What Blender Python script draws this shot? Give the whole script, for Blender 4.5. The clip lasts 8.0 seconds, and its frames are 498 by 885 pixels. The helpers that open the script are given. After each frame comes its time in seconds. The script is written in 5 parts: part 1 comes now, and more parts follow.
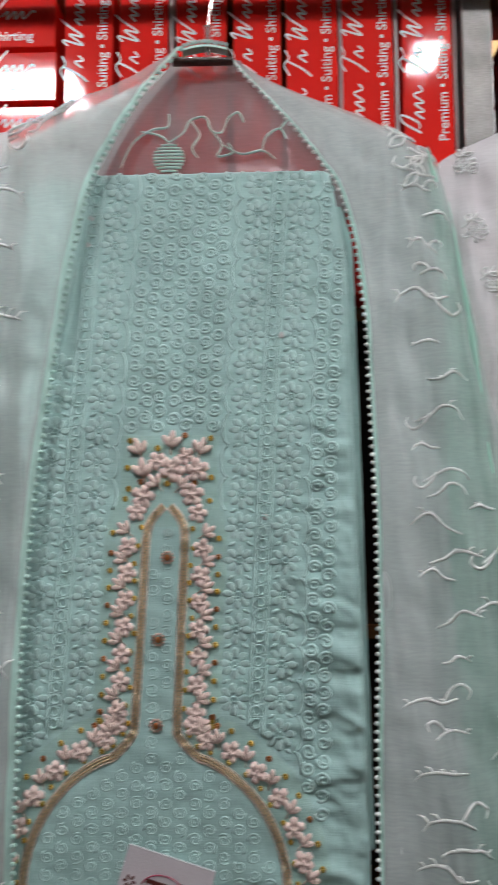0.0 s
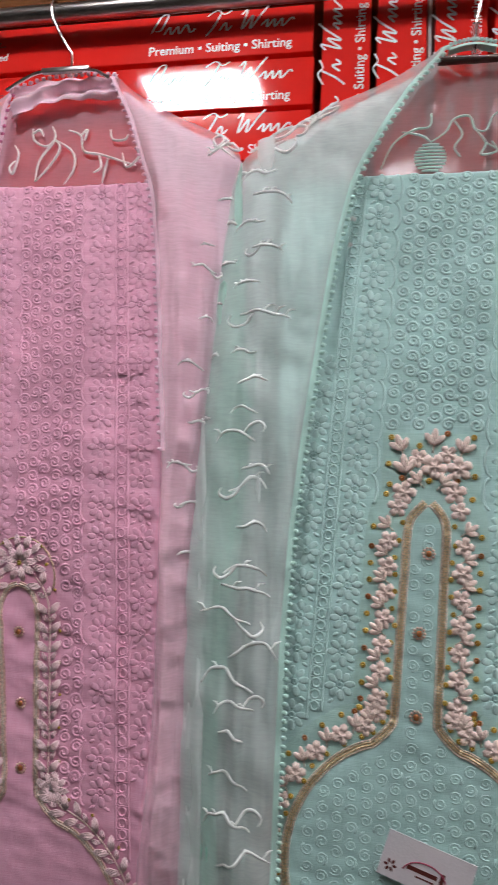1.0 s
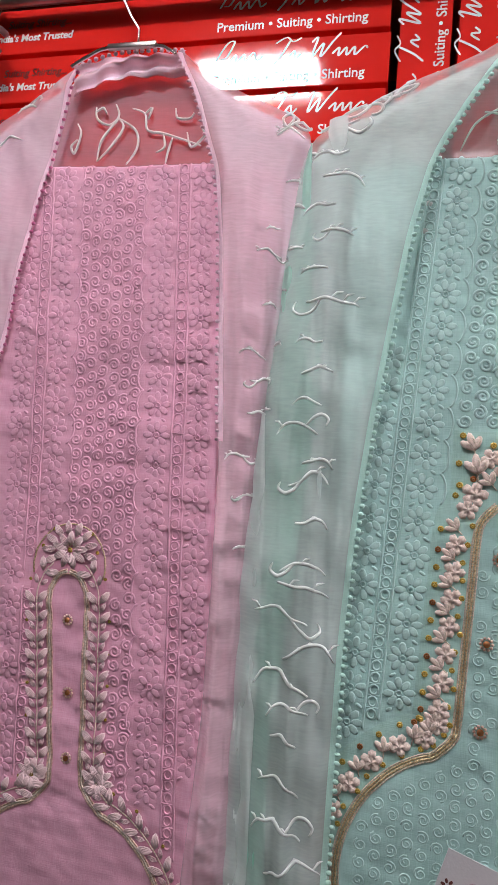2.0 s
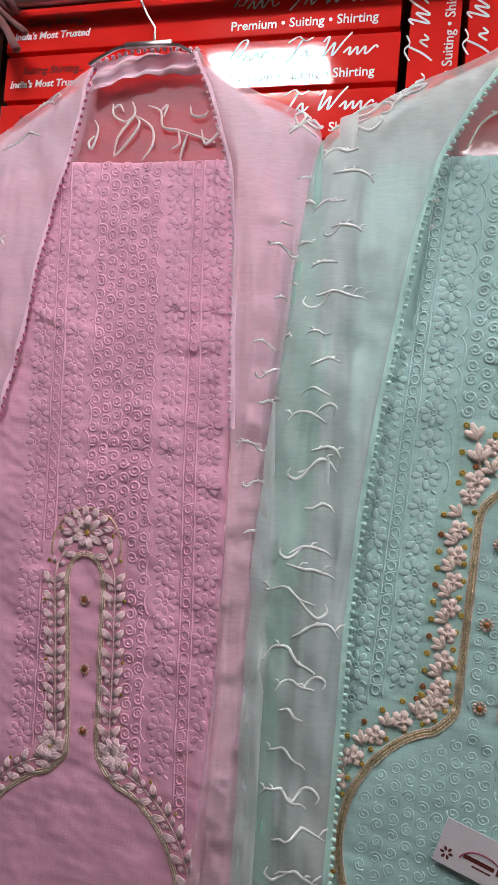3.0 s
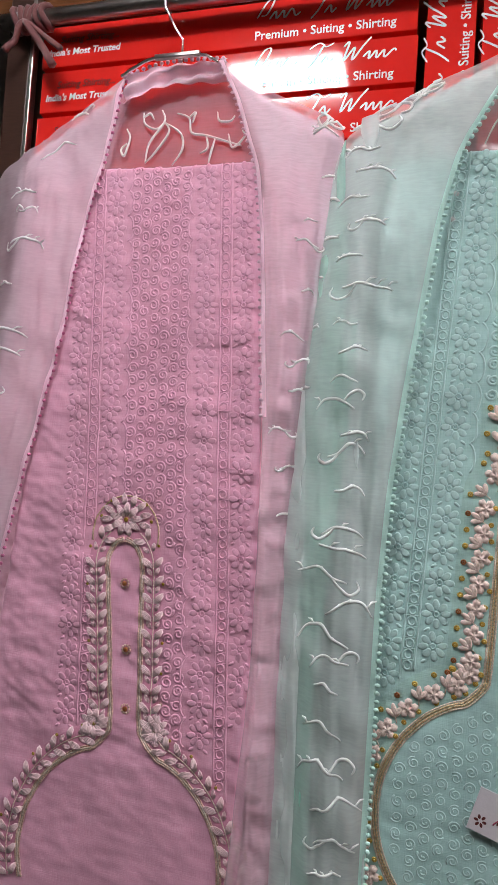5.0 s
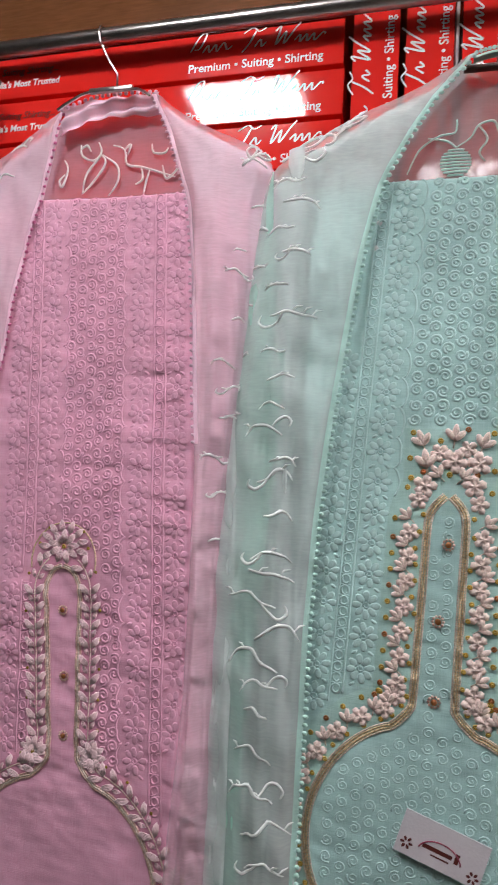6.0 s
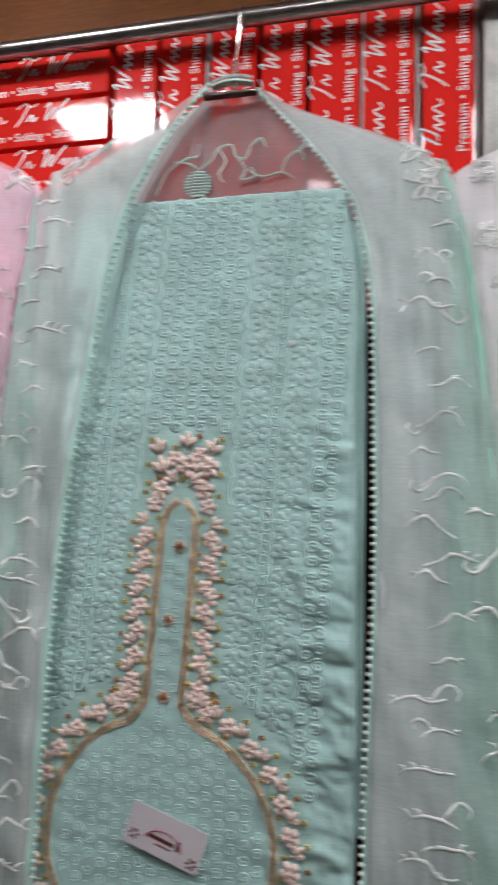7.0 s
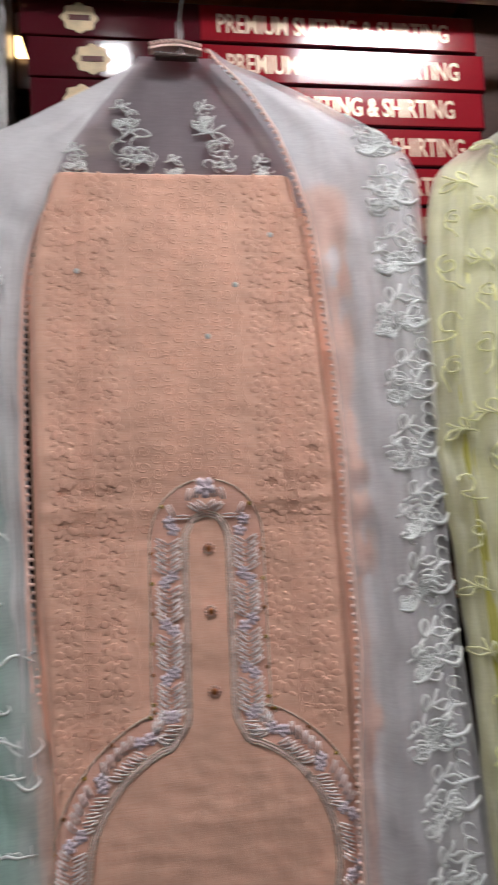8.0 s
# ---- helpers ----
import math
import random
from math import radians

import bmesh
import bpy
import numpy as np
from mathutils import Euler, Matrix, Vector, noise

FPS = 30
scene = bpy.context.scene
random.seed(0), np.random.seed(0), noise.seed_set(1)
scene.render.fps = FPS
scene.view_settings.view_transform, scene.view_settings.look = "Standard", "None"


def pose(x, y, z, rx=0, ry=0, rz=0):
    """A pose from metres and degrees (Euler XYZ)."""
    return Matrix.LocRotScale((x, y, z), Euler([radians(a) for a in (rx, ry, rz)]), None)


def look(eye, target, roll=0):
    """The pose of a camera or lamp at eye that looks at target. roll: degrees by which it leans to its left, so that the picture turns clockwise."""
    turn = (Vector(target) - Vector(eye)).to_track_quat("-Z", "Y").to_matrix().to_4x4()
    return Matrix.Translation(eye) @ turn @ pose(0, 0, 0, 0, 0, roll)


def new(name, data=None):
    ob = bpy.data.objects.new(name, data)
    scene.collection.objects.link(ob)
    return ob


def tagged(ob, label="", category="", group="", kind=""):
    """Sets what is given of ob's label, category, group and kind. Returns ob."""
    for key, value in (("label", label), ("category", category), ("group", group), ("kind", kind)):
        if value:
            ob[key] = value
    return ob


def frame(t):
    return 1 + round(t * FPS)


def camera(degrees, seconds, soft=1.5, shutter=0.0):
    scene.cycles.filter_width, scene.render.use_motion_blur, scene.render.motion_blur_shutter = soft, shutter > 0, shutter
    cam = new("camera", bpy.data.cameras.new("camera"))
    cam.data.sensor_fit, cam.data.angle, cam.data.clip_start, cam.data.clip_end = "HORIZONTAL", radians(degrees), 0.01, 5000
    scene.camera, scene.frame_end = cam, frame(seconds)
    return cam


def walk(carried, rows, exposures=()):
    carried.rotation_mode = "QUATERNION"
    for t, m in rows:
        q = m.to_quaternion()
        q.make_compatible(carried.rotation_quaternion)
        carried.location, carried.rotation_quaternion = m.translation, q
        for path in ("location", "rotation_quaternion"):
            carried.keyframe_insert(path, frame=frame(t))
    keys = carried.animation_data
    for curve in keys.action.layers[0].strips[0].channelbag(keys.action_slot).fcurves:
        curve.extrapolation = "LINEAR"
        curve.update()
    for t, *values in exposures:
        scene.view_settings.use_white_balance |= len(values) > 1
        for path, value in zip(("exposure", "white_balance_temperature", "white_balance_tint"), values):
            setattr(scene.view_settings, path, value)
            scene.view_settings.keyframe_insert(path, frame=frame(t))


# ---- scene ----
cam = camera(44.2, 8.0, soft=1.3, shutter=0.35)
PATH = [
    (0, (-0.014, 0.046, 1.329), (-0.062, 2.041, 1.471), -0.5),
    (0.5, (-0.137, 0.028, 1.325), (-0.353, 2.012, 1.454), 0.8),
    (1, (-0.236, 0.007, 1.327), (-0.554, 1.978, 1.445), 2.2),
    (1.2, (-0.271, 0.023, 1.328), (-0.591, 1.994, 1.434), 2.9),
    (1.5, (-0.276, 0.033, 1.327), (-0.664, 1.992, 1.432), 3.4),
    (3, (-0.279, 0.0, 1.318), (-0.711, 1.952, 1.382), 4.8),
    (3.5, (-0.257, -0.044, 1.31), (-0.689, 1.908, 1.387), 4.7),
    (4, (-0.261, -0.026, 1.292), (-0.696, 1.924, 1.381), 4.5),
    (4.2, (-0.29, -0.021, 1.277), (-0.795, 1.913, 1.364), 4.3),
    (5.3, (-0.282, -0.042, 1.295), (-0.751, 1.9, 1.386), 3.3),
    (5.5, (-0.264, -0.041, 1.302), (-0.713, 1.906, 1.399), 3.1),
    (6, (-0.201, -0.032, 1.314), (-0.672, 1.908, 1.433), 3.0),
    (6.5, (-0.057, -0.023, 1.333), (-0.59, 1.9, 1.469), 2.7),
    (7, (0.132, 0.002, 1.32), (-0.291, 1.95, 1.477), 1.6),
    (7.2, (0.222, 0.014, 1.319), (-0.087, 1.983, 1.479), 0.7),
    (7.4, (0.303, 0.026, 1.303), (0.169, 2.013, 1.485), -0.6),
    (7.5, (0.35, 0.031, 1.298), (0.29, 2.021, 1.48), -1.1),
    (8, (0.498, 0.025, 1.299), (0.77, 2.001, 1.447), -3.1),
]
EXPOSURES = [(0.0, -0.05), (0.6, 0.03), (1.5, 0.06), (6.2, 0.14), (7.0, 0.10), (8.0, -0.12)]
walk(cam, [(t, look(eye, target, roll)) for t, eye, target, roll in PATH], EXPOSURES)

# ---------------------------------------------------------------- world and light
world = bpy.data.worlds.new("shop_air")
scene.world = world
world.use_nodes = True
world.node_tree.nodes["Background"].inputs[0].default_value = (0.9, 0.93, 1.0, 1)
world.node_tree.nodes["Background"].inputs[1].default_value = 0.05
PANEL_LIGHT = 72.0
CEILING = 2.45

# ---------------------------------------------------------------- small tools


class Shape:
    """Collects corners and faces for one mesh."""

    def __init__(self):
        self.v, self.f, self.m = [], [], []

    def add(self, verts, faces, slot=0):
        n = len(self.v)
        self.v.extend([tuple(p) for p in verts])
        self.f.extend([tuple(n + i for i in f) for f in faces])
        self.m.extend([slot] * len(faces))

    def mesh(self, name, mats, smooth=True):
        me = bpy.data.meshes.new(name)
        me.from_pydata(self.v, [], self.f)
        for m in (mats if isinstance(mats, (list, tuple)) else [mats]):
            me.materials.append(m)
        me.polygons.foreach_set("material_index", self.m)
        me.polygons.foreach_set("use_smooth", [smooth] * len(self.f))
        me.update()
        return me


def thing(name, label, category, group="", kind="", at=(0, 0, 0)):
    ob = new(name)
    ob.location = at
    ob.empty_display_size = 0.02
    return tagged(ob, label, category, group, kind)


def part(name, shape, mats, parent, label="", smooth=True, kind=""):
    me = shape if isinstance(shape, bpy.types.Mesh) else shape.mesh(name, mats, smooth)
    ob = new(name, me)
    ob.parent = parent
    if parent is not None:
        q, p = Vector((0, 0, 0)), parent
        while p is not None:
            q += p.location
            p = p.parent
        ob.location = -q
    return tagged(ob, label, kind=kind)


def piece(name, me, parent, m, label=""):
    """One of many alike pieces, on shared mesh data, at the world pose m."""
    ob = new(name, me)
    ob.parent = parent
    q, p = Vector((0, 0, 0)), parent
    while p is not None:
        q += p.location
        p = p.parent
    ob.matrix_basis = Matrix.Translation(-q) @ m
    return tagged(ob, label)


def structure(name, shape, mats, label, category, smooth=False):
    ob = new(name, shape.mesh(name, mats, smooth))
    return tagged(ob, label, category, kind="structure")


def block(sh, x0, x1, y0, y1, z0, z1, b=0.0, slot=0):
    """A box with chamfered edges."""
    if b <= 0:
        v = [(x, y, z) for x in (x0, x1) for y in (y0, y1) for z in (z0, z1)]
        sh.add(v, [(0, 1, 3, 2), (4, 6, 7, 5), (0, 4, 5, 1), (2, 3, 7, 6), (0, 2, 6, 4), (1, 5, 7, 3)], slot)
        return
    bm = bmesh.new()
    bmesh.ops.create_cube(bm, size=1.0)
    bmesh.ops.scale(bm, vec=(x1 - x0, y1 - y0, z1 - z0), verts=bm.verts)
    bmesh.ops.translate(bm, vec=((x0 + x1) / 2, (y0 + y1) / 2, (z0 + z1) / 2), verts=bm.verts)
    bmesh.ops.bevel(bm, geom=bm.edges[:], offset=b, segments=2, affect="EDGES", profile=0.5)
    bm.verts.index_update()
    sh.add([v.co[:] for v in bm.verts], [[v.index for v in f.verts] for f in bm.faces], slot)
    bm.free()


def tube(sh, pts, r, n=6, closed=False, slot=0, taper=None, press=1.0):
    pts = [Vector(p) for p in pts]
    k = len(pts)
    verts, faces = [], []
    side = None
    for i, p in enumerate(pts):
        a = pts[(i - 1) % k] if (i or closed) else pts[0]
        b = pts[(i + 1) % k] if (i < k - 1 or closed) else pts[-1]
        d = (b - a)
        d = d.normalized() if d.length > 1e-9 else Vector((0, 0, 1))
        if side is None:
            side = d.orthogonal().normalized()
        side = (side - d * side.dot(d))
        side = side.normalized() if side.length > 1e-6 else d.orthogonal().normalized()
        other = d.cross(side)
        rr = r * (taper(i / max(1, k - 1)) if taper else 1)
        for j in range(n):
            w = 2 * math.pi * j / n
            o = side * (rr * math.cos(w)) + other * (rr * math.sin(w))
            o.y *= press
            verts.append(p + o)
    for i in range(k if closed else k - 1):
        for j in range(n):
            a, b = i * n + j, i * n + (j + 1) % n
            c, d2 = ((i + 1) % k) * n + (j + 1) % n, ((i + 1) % k) * n + j
            faces.append((a, b, c, d2))
    if not closed:
        faces.append(tuple(range(n - 1, -1, -1)))
        faces.append(tuple(range((k - 1) * n, k * n)))
    sh.add(verts, faces, slot)


def blob(sh, m, rings=4, seg=7, slot=0):
    """A small rounded body: the unit ball under the matrix m."""
    verts, faces = [m @ Vector((0, 0, 1))], []
    for i in range(1, rings):
        a = math.pi * i / rings
        for j in range(seg):
            w = 2 * math.pi * j / seg
            verts.append(m @ Vector((math.sin(a) * math.cos(w), math.sin(a) * math.sin(w), math.cos(a))))
    verts.append(m @ Vector((0, 0, -1)))
    last = len(verts) - 1
    for j in range(seg):
        faces.append((0, 1 + j, 1 + (j + 1) % seg))
        base = 1 + (rings - 2) * seg
        faces.append((last, base + (j + 1) % seg, base + j))
    for i in range(rings - 2):
        for j in range(seg):
            a, b = 1 + i * seg + j, 1 + i * seg + (j + 1) % seg
            faces.append((a, a + seg, b + seg, b))
    sh.add(verts, faces, slot)


def stretch(c, sx, sy, sz, turn=0.0):
    """Matrix of a flat body lying in the x-z plane at c, turned about y."""
    return Matrix.Translation(c) @ Matrix.Rotation(turn, 4, "Y") @ Matrix.Diagonal((sx, sy, sz, 1))


def knots(*pairs):
    """A smooth curve of x against height through (z, x) pairs."""
    pairs = sorted(pairs)
    zs, xs = [p[0] for p in pairs], [p[1] for p in pairs]

    def at(z):
        return sum(float(np.interp(z + d, zs, xs)) for d in (-0.02, -0.01, 0, 0.01, 0.02)) / 5
    return at


def soft_noise(x, z, size, seed):
    return noise.noise((x / size, z / size, seed))


# ---------------------------------------------------------------- materials
def material(name, colour, rough=0.6, metal=0.0, spec=0.5):
    m = bpy.data.materials.new(name)
    m.use_nodes = True
    b = m.node_tree.nodes["Principled BSDF"]
    b.inputs["Base Color"].default_value = (*colour, 1)
    b.inputs["Roughness"].default_value = rough
    b.inputs["Metallic"].default_value = metal
    b.inputs["Specular IOR Level"].default_value = spec
    return m


def node(m, kind, **sets):
    n = m.node_tree.nodes.new(kind)
    for k, v in sets.items():
        n.inputs[k.replace("_", " ")].default_value = v
    return n


def wire(m, a, ao, b, bi):
    m.node_tree.links.new(a.outputs[ao], b.inputs[bi])


def vary(m, colour, dark, light, scale, fine, fine_scale, bump=0.2, bump_dist=0.001, stretch_by=(1, 1, 1)):
    """Colour that wanders at two scales, with a fine relief."""
    bs = m.node_tree.nodes["Principled BSDF"]
    co = node(m, "ShaderNodeTexCoord")
    mp = node(m, "ShaderNodeMapping")
    mp.inputs["Scale"].default_value = stretch_by
    wire(m, co, "Object", mp, "Vector")
    n1 = node(m, "ShaderNodeTexNoise", Scale=scale, Detail=4.0)
    n2 = node(m, "ShaderNodeTexNoise", Scale=fine_scale, Detail=2.0)
    wire(m, co, "Object", n1, "Vector")
    wire(m, mp, "Vector", n2, "Vector")
    r = node(m, "ShaderNodeValToRGB")
    r.color_ramp.elements[0].color = (*[c * dark for c in colour], 1)
    r.color_ramp.elements[1].color = (*[min(1, c * light) for c in colour], 1)
    r.color_ramp.elements[0].position, r.color_ramp.elements[1].position = 0.3, 0.7
    wire(m, n1, "Fac", r, "Fac")
    mx = m.node_tree.nodes.new("ShaderNodeMix")
    mx.data_type, mx.blend_type = "RGBA", "OVERLAY"
    mx.inputs["Factor"].default_value = fine
    wire(m, r, "Color", mx, 6)
    wire(m, n2, "Fac", mx, 7)
    wire(m, mx, 2, bs, "Base Color")
    bp = node(m, "ShaderNodeBump", Strength=bump, Distance=bump_dist)
    wire(m, n2, "Fac", bp, "Height")
    wire(m, bp, "Normal", bs, "Normal")
    return m


def cloth(name, colour, weave=900.0, slub=0.6, sheen=0.3, rough=0.75):
    """Woven cotton: crossed threads, slubs and a soft sheen."""
    m = material(name, colour, rough, 0, 0.3)
    bs = m.node_tree.nodes["Principled BSDF"]
    bs.inputs["Sheen Weight"].default_value = sheen
    bs.inputs["Sheen Roughness"].default_value = 0.4
    co = node(m, "ShaderNodeTexCoord")
    m1 = node(m, "ShaderNodeMapping")
    m1.inputs["Scale"].default_value = (40, 40, weave)
    m2 = node(m, "ShaderNodeMapping")
    m2.inputs["Scale"].default_value = (weave, 40, 40)
    wire(m, co, "Object", m1, "Vector")
    wire(m, co, "Object", m2, "Vector")
    na = node(m, "ShaderNodeTexNoise", Scale=1.0, Detail=2.0)
    nb = node(m, "ShaderNodeTexNoise", Scale=1.0, Detail=2.0)
    wire(m, m1, "Vector", na, "Vector")
    wire(m, m2, "Vector", nb, "Vector")
    ad = node(m, "ShaderNodeMath")
    wire(m, na, "Fac", ad, 0)
    wire(m, nb, "Fac", ad, 1)
    big = node(m, "ShaderNodeTexNoise", Scale=14.0, Detail=4.0)
    wire(m, co, "Object", big, "Vector")
    r = node(m, "ShaderNodeValToRGB")
    r.color_ramp.elements[0].color = (*[c * 0.86 for c in colour], 1)
    r.color_ramp.elements[1].color = (*[min(1, c * 1.08) for c in colour], 1)
    r.color_ramp.elements[0].position, r.color_ramp.elements[1].position = 0.3, 0.7
    wire(m, big, "Fac", r, "Fac")
    mx = m.node_tree.nodes.new("ShaderNodeMix")
    mx.data_type, mx.blend_type = "RGBA", "SOFT_LIGHT"
    mx.inputs["Factor"].default_value = slub
    wire(m, r, "Color", mx, 6)
    hf = node(m, "ShaderNodeMath")
    hf.operation = "MULTIPLY"
    hf.inputs[1].default_value = 0.5
    wire(m, ad, "Value", hf, 0)
    wire(m, hf, "Value", mx, 7)
    wire(m, mx, 2, bs, "Base Color")
    bp = node(m, "ShaderNodeBump", Strength=0.28, Distance=0.0006)
    wire(m, ad, "Value", bp, "Height")
    wire(m, bp, "Normal", bs, "Normal")
    return m


def sheer(name, colour, cover, through_light=0.38):
    """Thin woven chiffon: part of the light passes between the threads."""
    m = cloth(name, colour, 700.0, 0.3, 0.2, 0.7)
    bs = m.node_tree.nodes["Principled BSDF"]
    out = m.node_tree.nodes["Material Output"]
    tr = node(m, "ShaderNodeBsdfTransparent")
    tl = node(m, "ShaderNodeBsdfTranslucent")
    tl.inputs["Color"].default_value = (*colour, 1)
    mix1 = node(m, "ShaderNodeMixShader")
    mix1.inputs[0].default_value = through_light
    wire(m, bs, "BSDF", mix1, 1)
    wire(m, tl, "BSDF", mix1, 2)
    mix2 = node(m, "ShaderNodeMixShader")
    co = node(m, "ShaderNodeTexCoord")
    mp = node(m, "ShaderNodeMapping")
    mp.inputs["Scale"].default_value = (60, 60, 420)
    wire(m, co, "Object", mp, "Vector")
    n = node(m, "ShaderNodeTexNoise", Scale=1.0, Detail=3.0)
    wire(m, mp, "Vector", n, "Vector")
    mr = node(m, "ShaderNodeMapRange")
    mr.inputs["To Min"].default_value = max(0, cover - 0.06)
    mr.inputs["To Max"].default_value = min(1, cover + 0.06)
    wire(m, n, "Fac", mr, "Value")
    wire(m, mr, "Result", mix2, 0)
    wire(m, tr, "BSDF", mix2, 1)
    wire(m, mix1, "Shader", mix2, 2)
    wire(m, mix2, "Shader", out, "Surface")
    return m


MINT, PINK, PEACH, YELLOW = (0.42, 0.63, 0.60), (0.82, 0.41, 0.55), (0.86, 0.505, 0.37), (0.80, 0.78, 0.46)
mint_cloth, pink_cloth, peach_cloth = cloth("mint_cotton", MINT), cloth("pink_cotton", PINK), cloth("peach_cotton", PEACH)
yellow_cloth = cloth("yellow_cotton", YELLOW)
mint_thread, pink_thread, peach_thread = (cloth(n, c, 1500.0, 0.3, 0.1, 0.8) for n, c in (
    ("mint_thread", (0.47, 0.66, 0.63)), ("pink_thread", (0.83, 0.43, 0.57)), ("peach_thread", (0.85, 0.49, 0.36))))
mint_sheer, pink_sheer = sheer("mint_chiffon", (0.86, 0.93, 0.91), 0.40), sheer("pink_chiffon", (0.97, 0.77, 0.85), 0.48)
pink_thin = sheer("pink_chiffon_thin", (0.98, 0.80, 0.88), 0.32)
mint_lining, pink_lining = cloth("mint_lawn", (0.56, 0.76, 0.72), 1100.0, 0.3), cloth("pink_lawn", (0.93, 0.57, 0.68), 1100.0, 0.3)
peach_lining = cloth("peach_lawn", (0.90, 0.50, 0.36), 1100.0, 0.3)
peach_sheer, yellow_sheer = sheer("peach_chiffon", (0.97, 0.93, 0.93), 0.58), sheer("yellow_chiffon", (0.95, 0.94, 0.78), 0.62)
# back sheets: the same chiffon, its colour darkened for shade behind the neck
mint_back, pink_back = sheer("mint_chiffon_neck_shade", (0.55, 0.45, 0.46), 0.6), sheer("pink_chiffon_neck_shade", (0.78, 0.46, 0.53), 0.6)
peach_thin = sheer("peach_chiffon_thin", (0.97, 0.95, 0.97), 0.42)
# peach back sheet, neck shade likewise put into its colour
peach_back = sheer("peach_chiffon_neck_shade", (0.50, 0.44, 0.47), 0.7)
mint_dense, pink_dense, peach_dense = sheer("mint_chiffon_double", (0.74, 0.82, 0.80), 0.95, 0.06), sheer("pink_chiffon_double", (0.93, 0.68, 0.78), 0.95, 0.06), sheer("peach_chiffon_double", (0.90, 0.89, 0.92), 0.93, 0.06)
white_thread = cloth("white_silk_thread", (0.82, 0.84, 0.82), 1500.0, 0.2, 0.6, 0.45)
red_card = material("red_gloss_card", (0.82, 0.026, 0.020), 0.07, 0, 0.6)
vary(red_card, (0.82, 0.026, 0.020), 0.92, 1.06, 6.0, 0.05, 14.0, 0.05, 0.002)
maroon_card = material("maroon_gloss_card", (0.075, 0.008, 0.014), 0.08, 0, 0.5)
vary(maroon_card, (0.075, 0.008, 0.014), 0.8, 1.2, 5.0, 0.05, 14.0, 0.05, 0.002)
crimson_card = material("crimson_gloss_card", (0.28, 0.012, 0.02), 0.13, 0, 0.5)
grey_card = vary(material("grey_card_edge", (0.5, 0.45, 0.44), 0.7), (0.5, 0.45, 0.44), 0.8, 1.1, 20, 0.2, 200)
white_ink = material("white_print", (0.85, 0.82, 0.82), 0.35)
dark_ink = material("dark_print", (0.10, 0.015, 0.012), 0.4)
gold_ink = material("gold_print", (0.75, 0.55, 0.42), 0.35, 0.3)
cream_print = vary(material("cream_print", (0.80, 0.62, 0.38), 0.4), (0.80, 0.62, 0.38), 0.8, 1.1, 60, 0.2, 300)
steel = material("brushed_steel", (0.45, 0.42, 0.40), 0.28, 1.0)
vary(steel, (0.45, 0.42, 0.40), 0.75, 1.1, 25, 0.25, 90, 0.08, 0.0005, (1, 1, 8))
post_steel = material("dull_steel", (0.30, 0.29, 0.28), 0.42, 1.0)
vary(post_steel, (0.30, 0.29, 0.28), 0.75, 1.15, 25, 0.25, 90, 0.08, 0.0005, (1, 1, 8))
chrome = material("chrome_wire", (0.75, 0.74, 0.73), 0.12, 1.0)
clear_plastic = material("clear_plastic", (0.9, 0.9, 0.9), 0.05, 0, 0.5)
clear_plastic.node_tree.nodes["Principled BSDF"].inputs["Transmission Weight"].default_value = 0.9
gold = vary(material("gold_thread", (0.80, 0.60, 0.38), 0.30, 0.65), (0.80, 0.60, 0.38), 0.55, 1.3, 400, 0.5, 900, 0.9, 0.0012)
silver = vary(material("silver_thread", (0.82, 0.70, 0.60), 0.32, 0.35), (0.80, 0.67, 0.56), 0.65, 1.2, 400, 0.5, 900, 0.9, 0.0012)
rose_gold = vary(material("rose_gold_thread", (0.84, 0.56, 0.46), 0.30, 0.5), (0.84, 0.56, 0.46), 0.6, 1.25, 400, 0.5, 900, 0.9, 0.0012)
gold_bead = material("gold_bead", (0.85, 0.60, 0.15), 0.25, 0.6)
copper_bead = material("copper_stone", (0.50, 0.20, 0.08), 0.3, 0.8)
blush = vary(material("blush_ribbon", (0.82, 0.64, 0.58), 0.5), (0.82, 0.64, 0.58), 0.8, 1.12, 250, 0.30, 700, 0.5, 0.0012)
lilac = vary(material("lilac_thread", (0.76, 0.63, 0.68), 0.5), (0.76, 0.63, 0.68), 0.8, 1.12, 250, 0.30, 700, 0.5, 0.0012)
pearl = vary(material("pearl_pink_thread", (0.82, 0.56, 0.60), 0.45), (0.82, 0.56, 0.60), 0.75, 1.15, 250, 0.35, 800, 0.8, 0.0014)
sequin = material("sequin", (0.9, 0.9, 0.88), 0.25, 0.35)
paper = vary(material("tag_paper", (0.66, 0.61, 0.64), 0.55), (0.66, 0.61, 0.64), 0.95, 1.04, 30, 0.05, 300)
wood = material("brown_laminate", (0.20, 0.075, 0.03), 0.16, 0, 0.5)
vary(wood, (0.20, 0.075, 0.03), 0.7, 1.25, 5.0, 0.35, 30.0, 0.06, 0.002, (1, 1, 9))
dark_wood = vary(material("dark_laminate", (0.06, 0.028, 0.02), 0.35), (0.06, 0.028, 0.02), 0.7, 1.3, 6, 0.3, 40, 0.1, 0.002, (1, 1, 7))
plaster = vary(material("wall_paint", (0.36, 0.33, 0.31), 0.8), (0.36, 0.33, 0.31), 0.93, 1.05, 2, 0.1, 80, 0.15, 0.002)
ceiling_paint = vary(material("ceiling_paint", (0.80, 0.79, 0.78), 0.85), (0.80, 0.79, 0.78), 0.95, 1.03, 2, 0.1, 60, 0.1, 0.002)
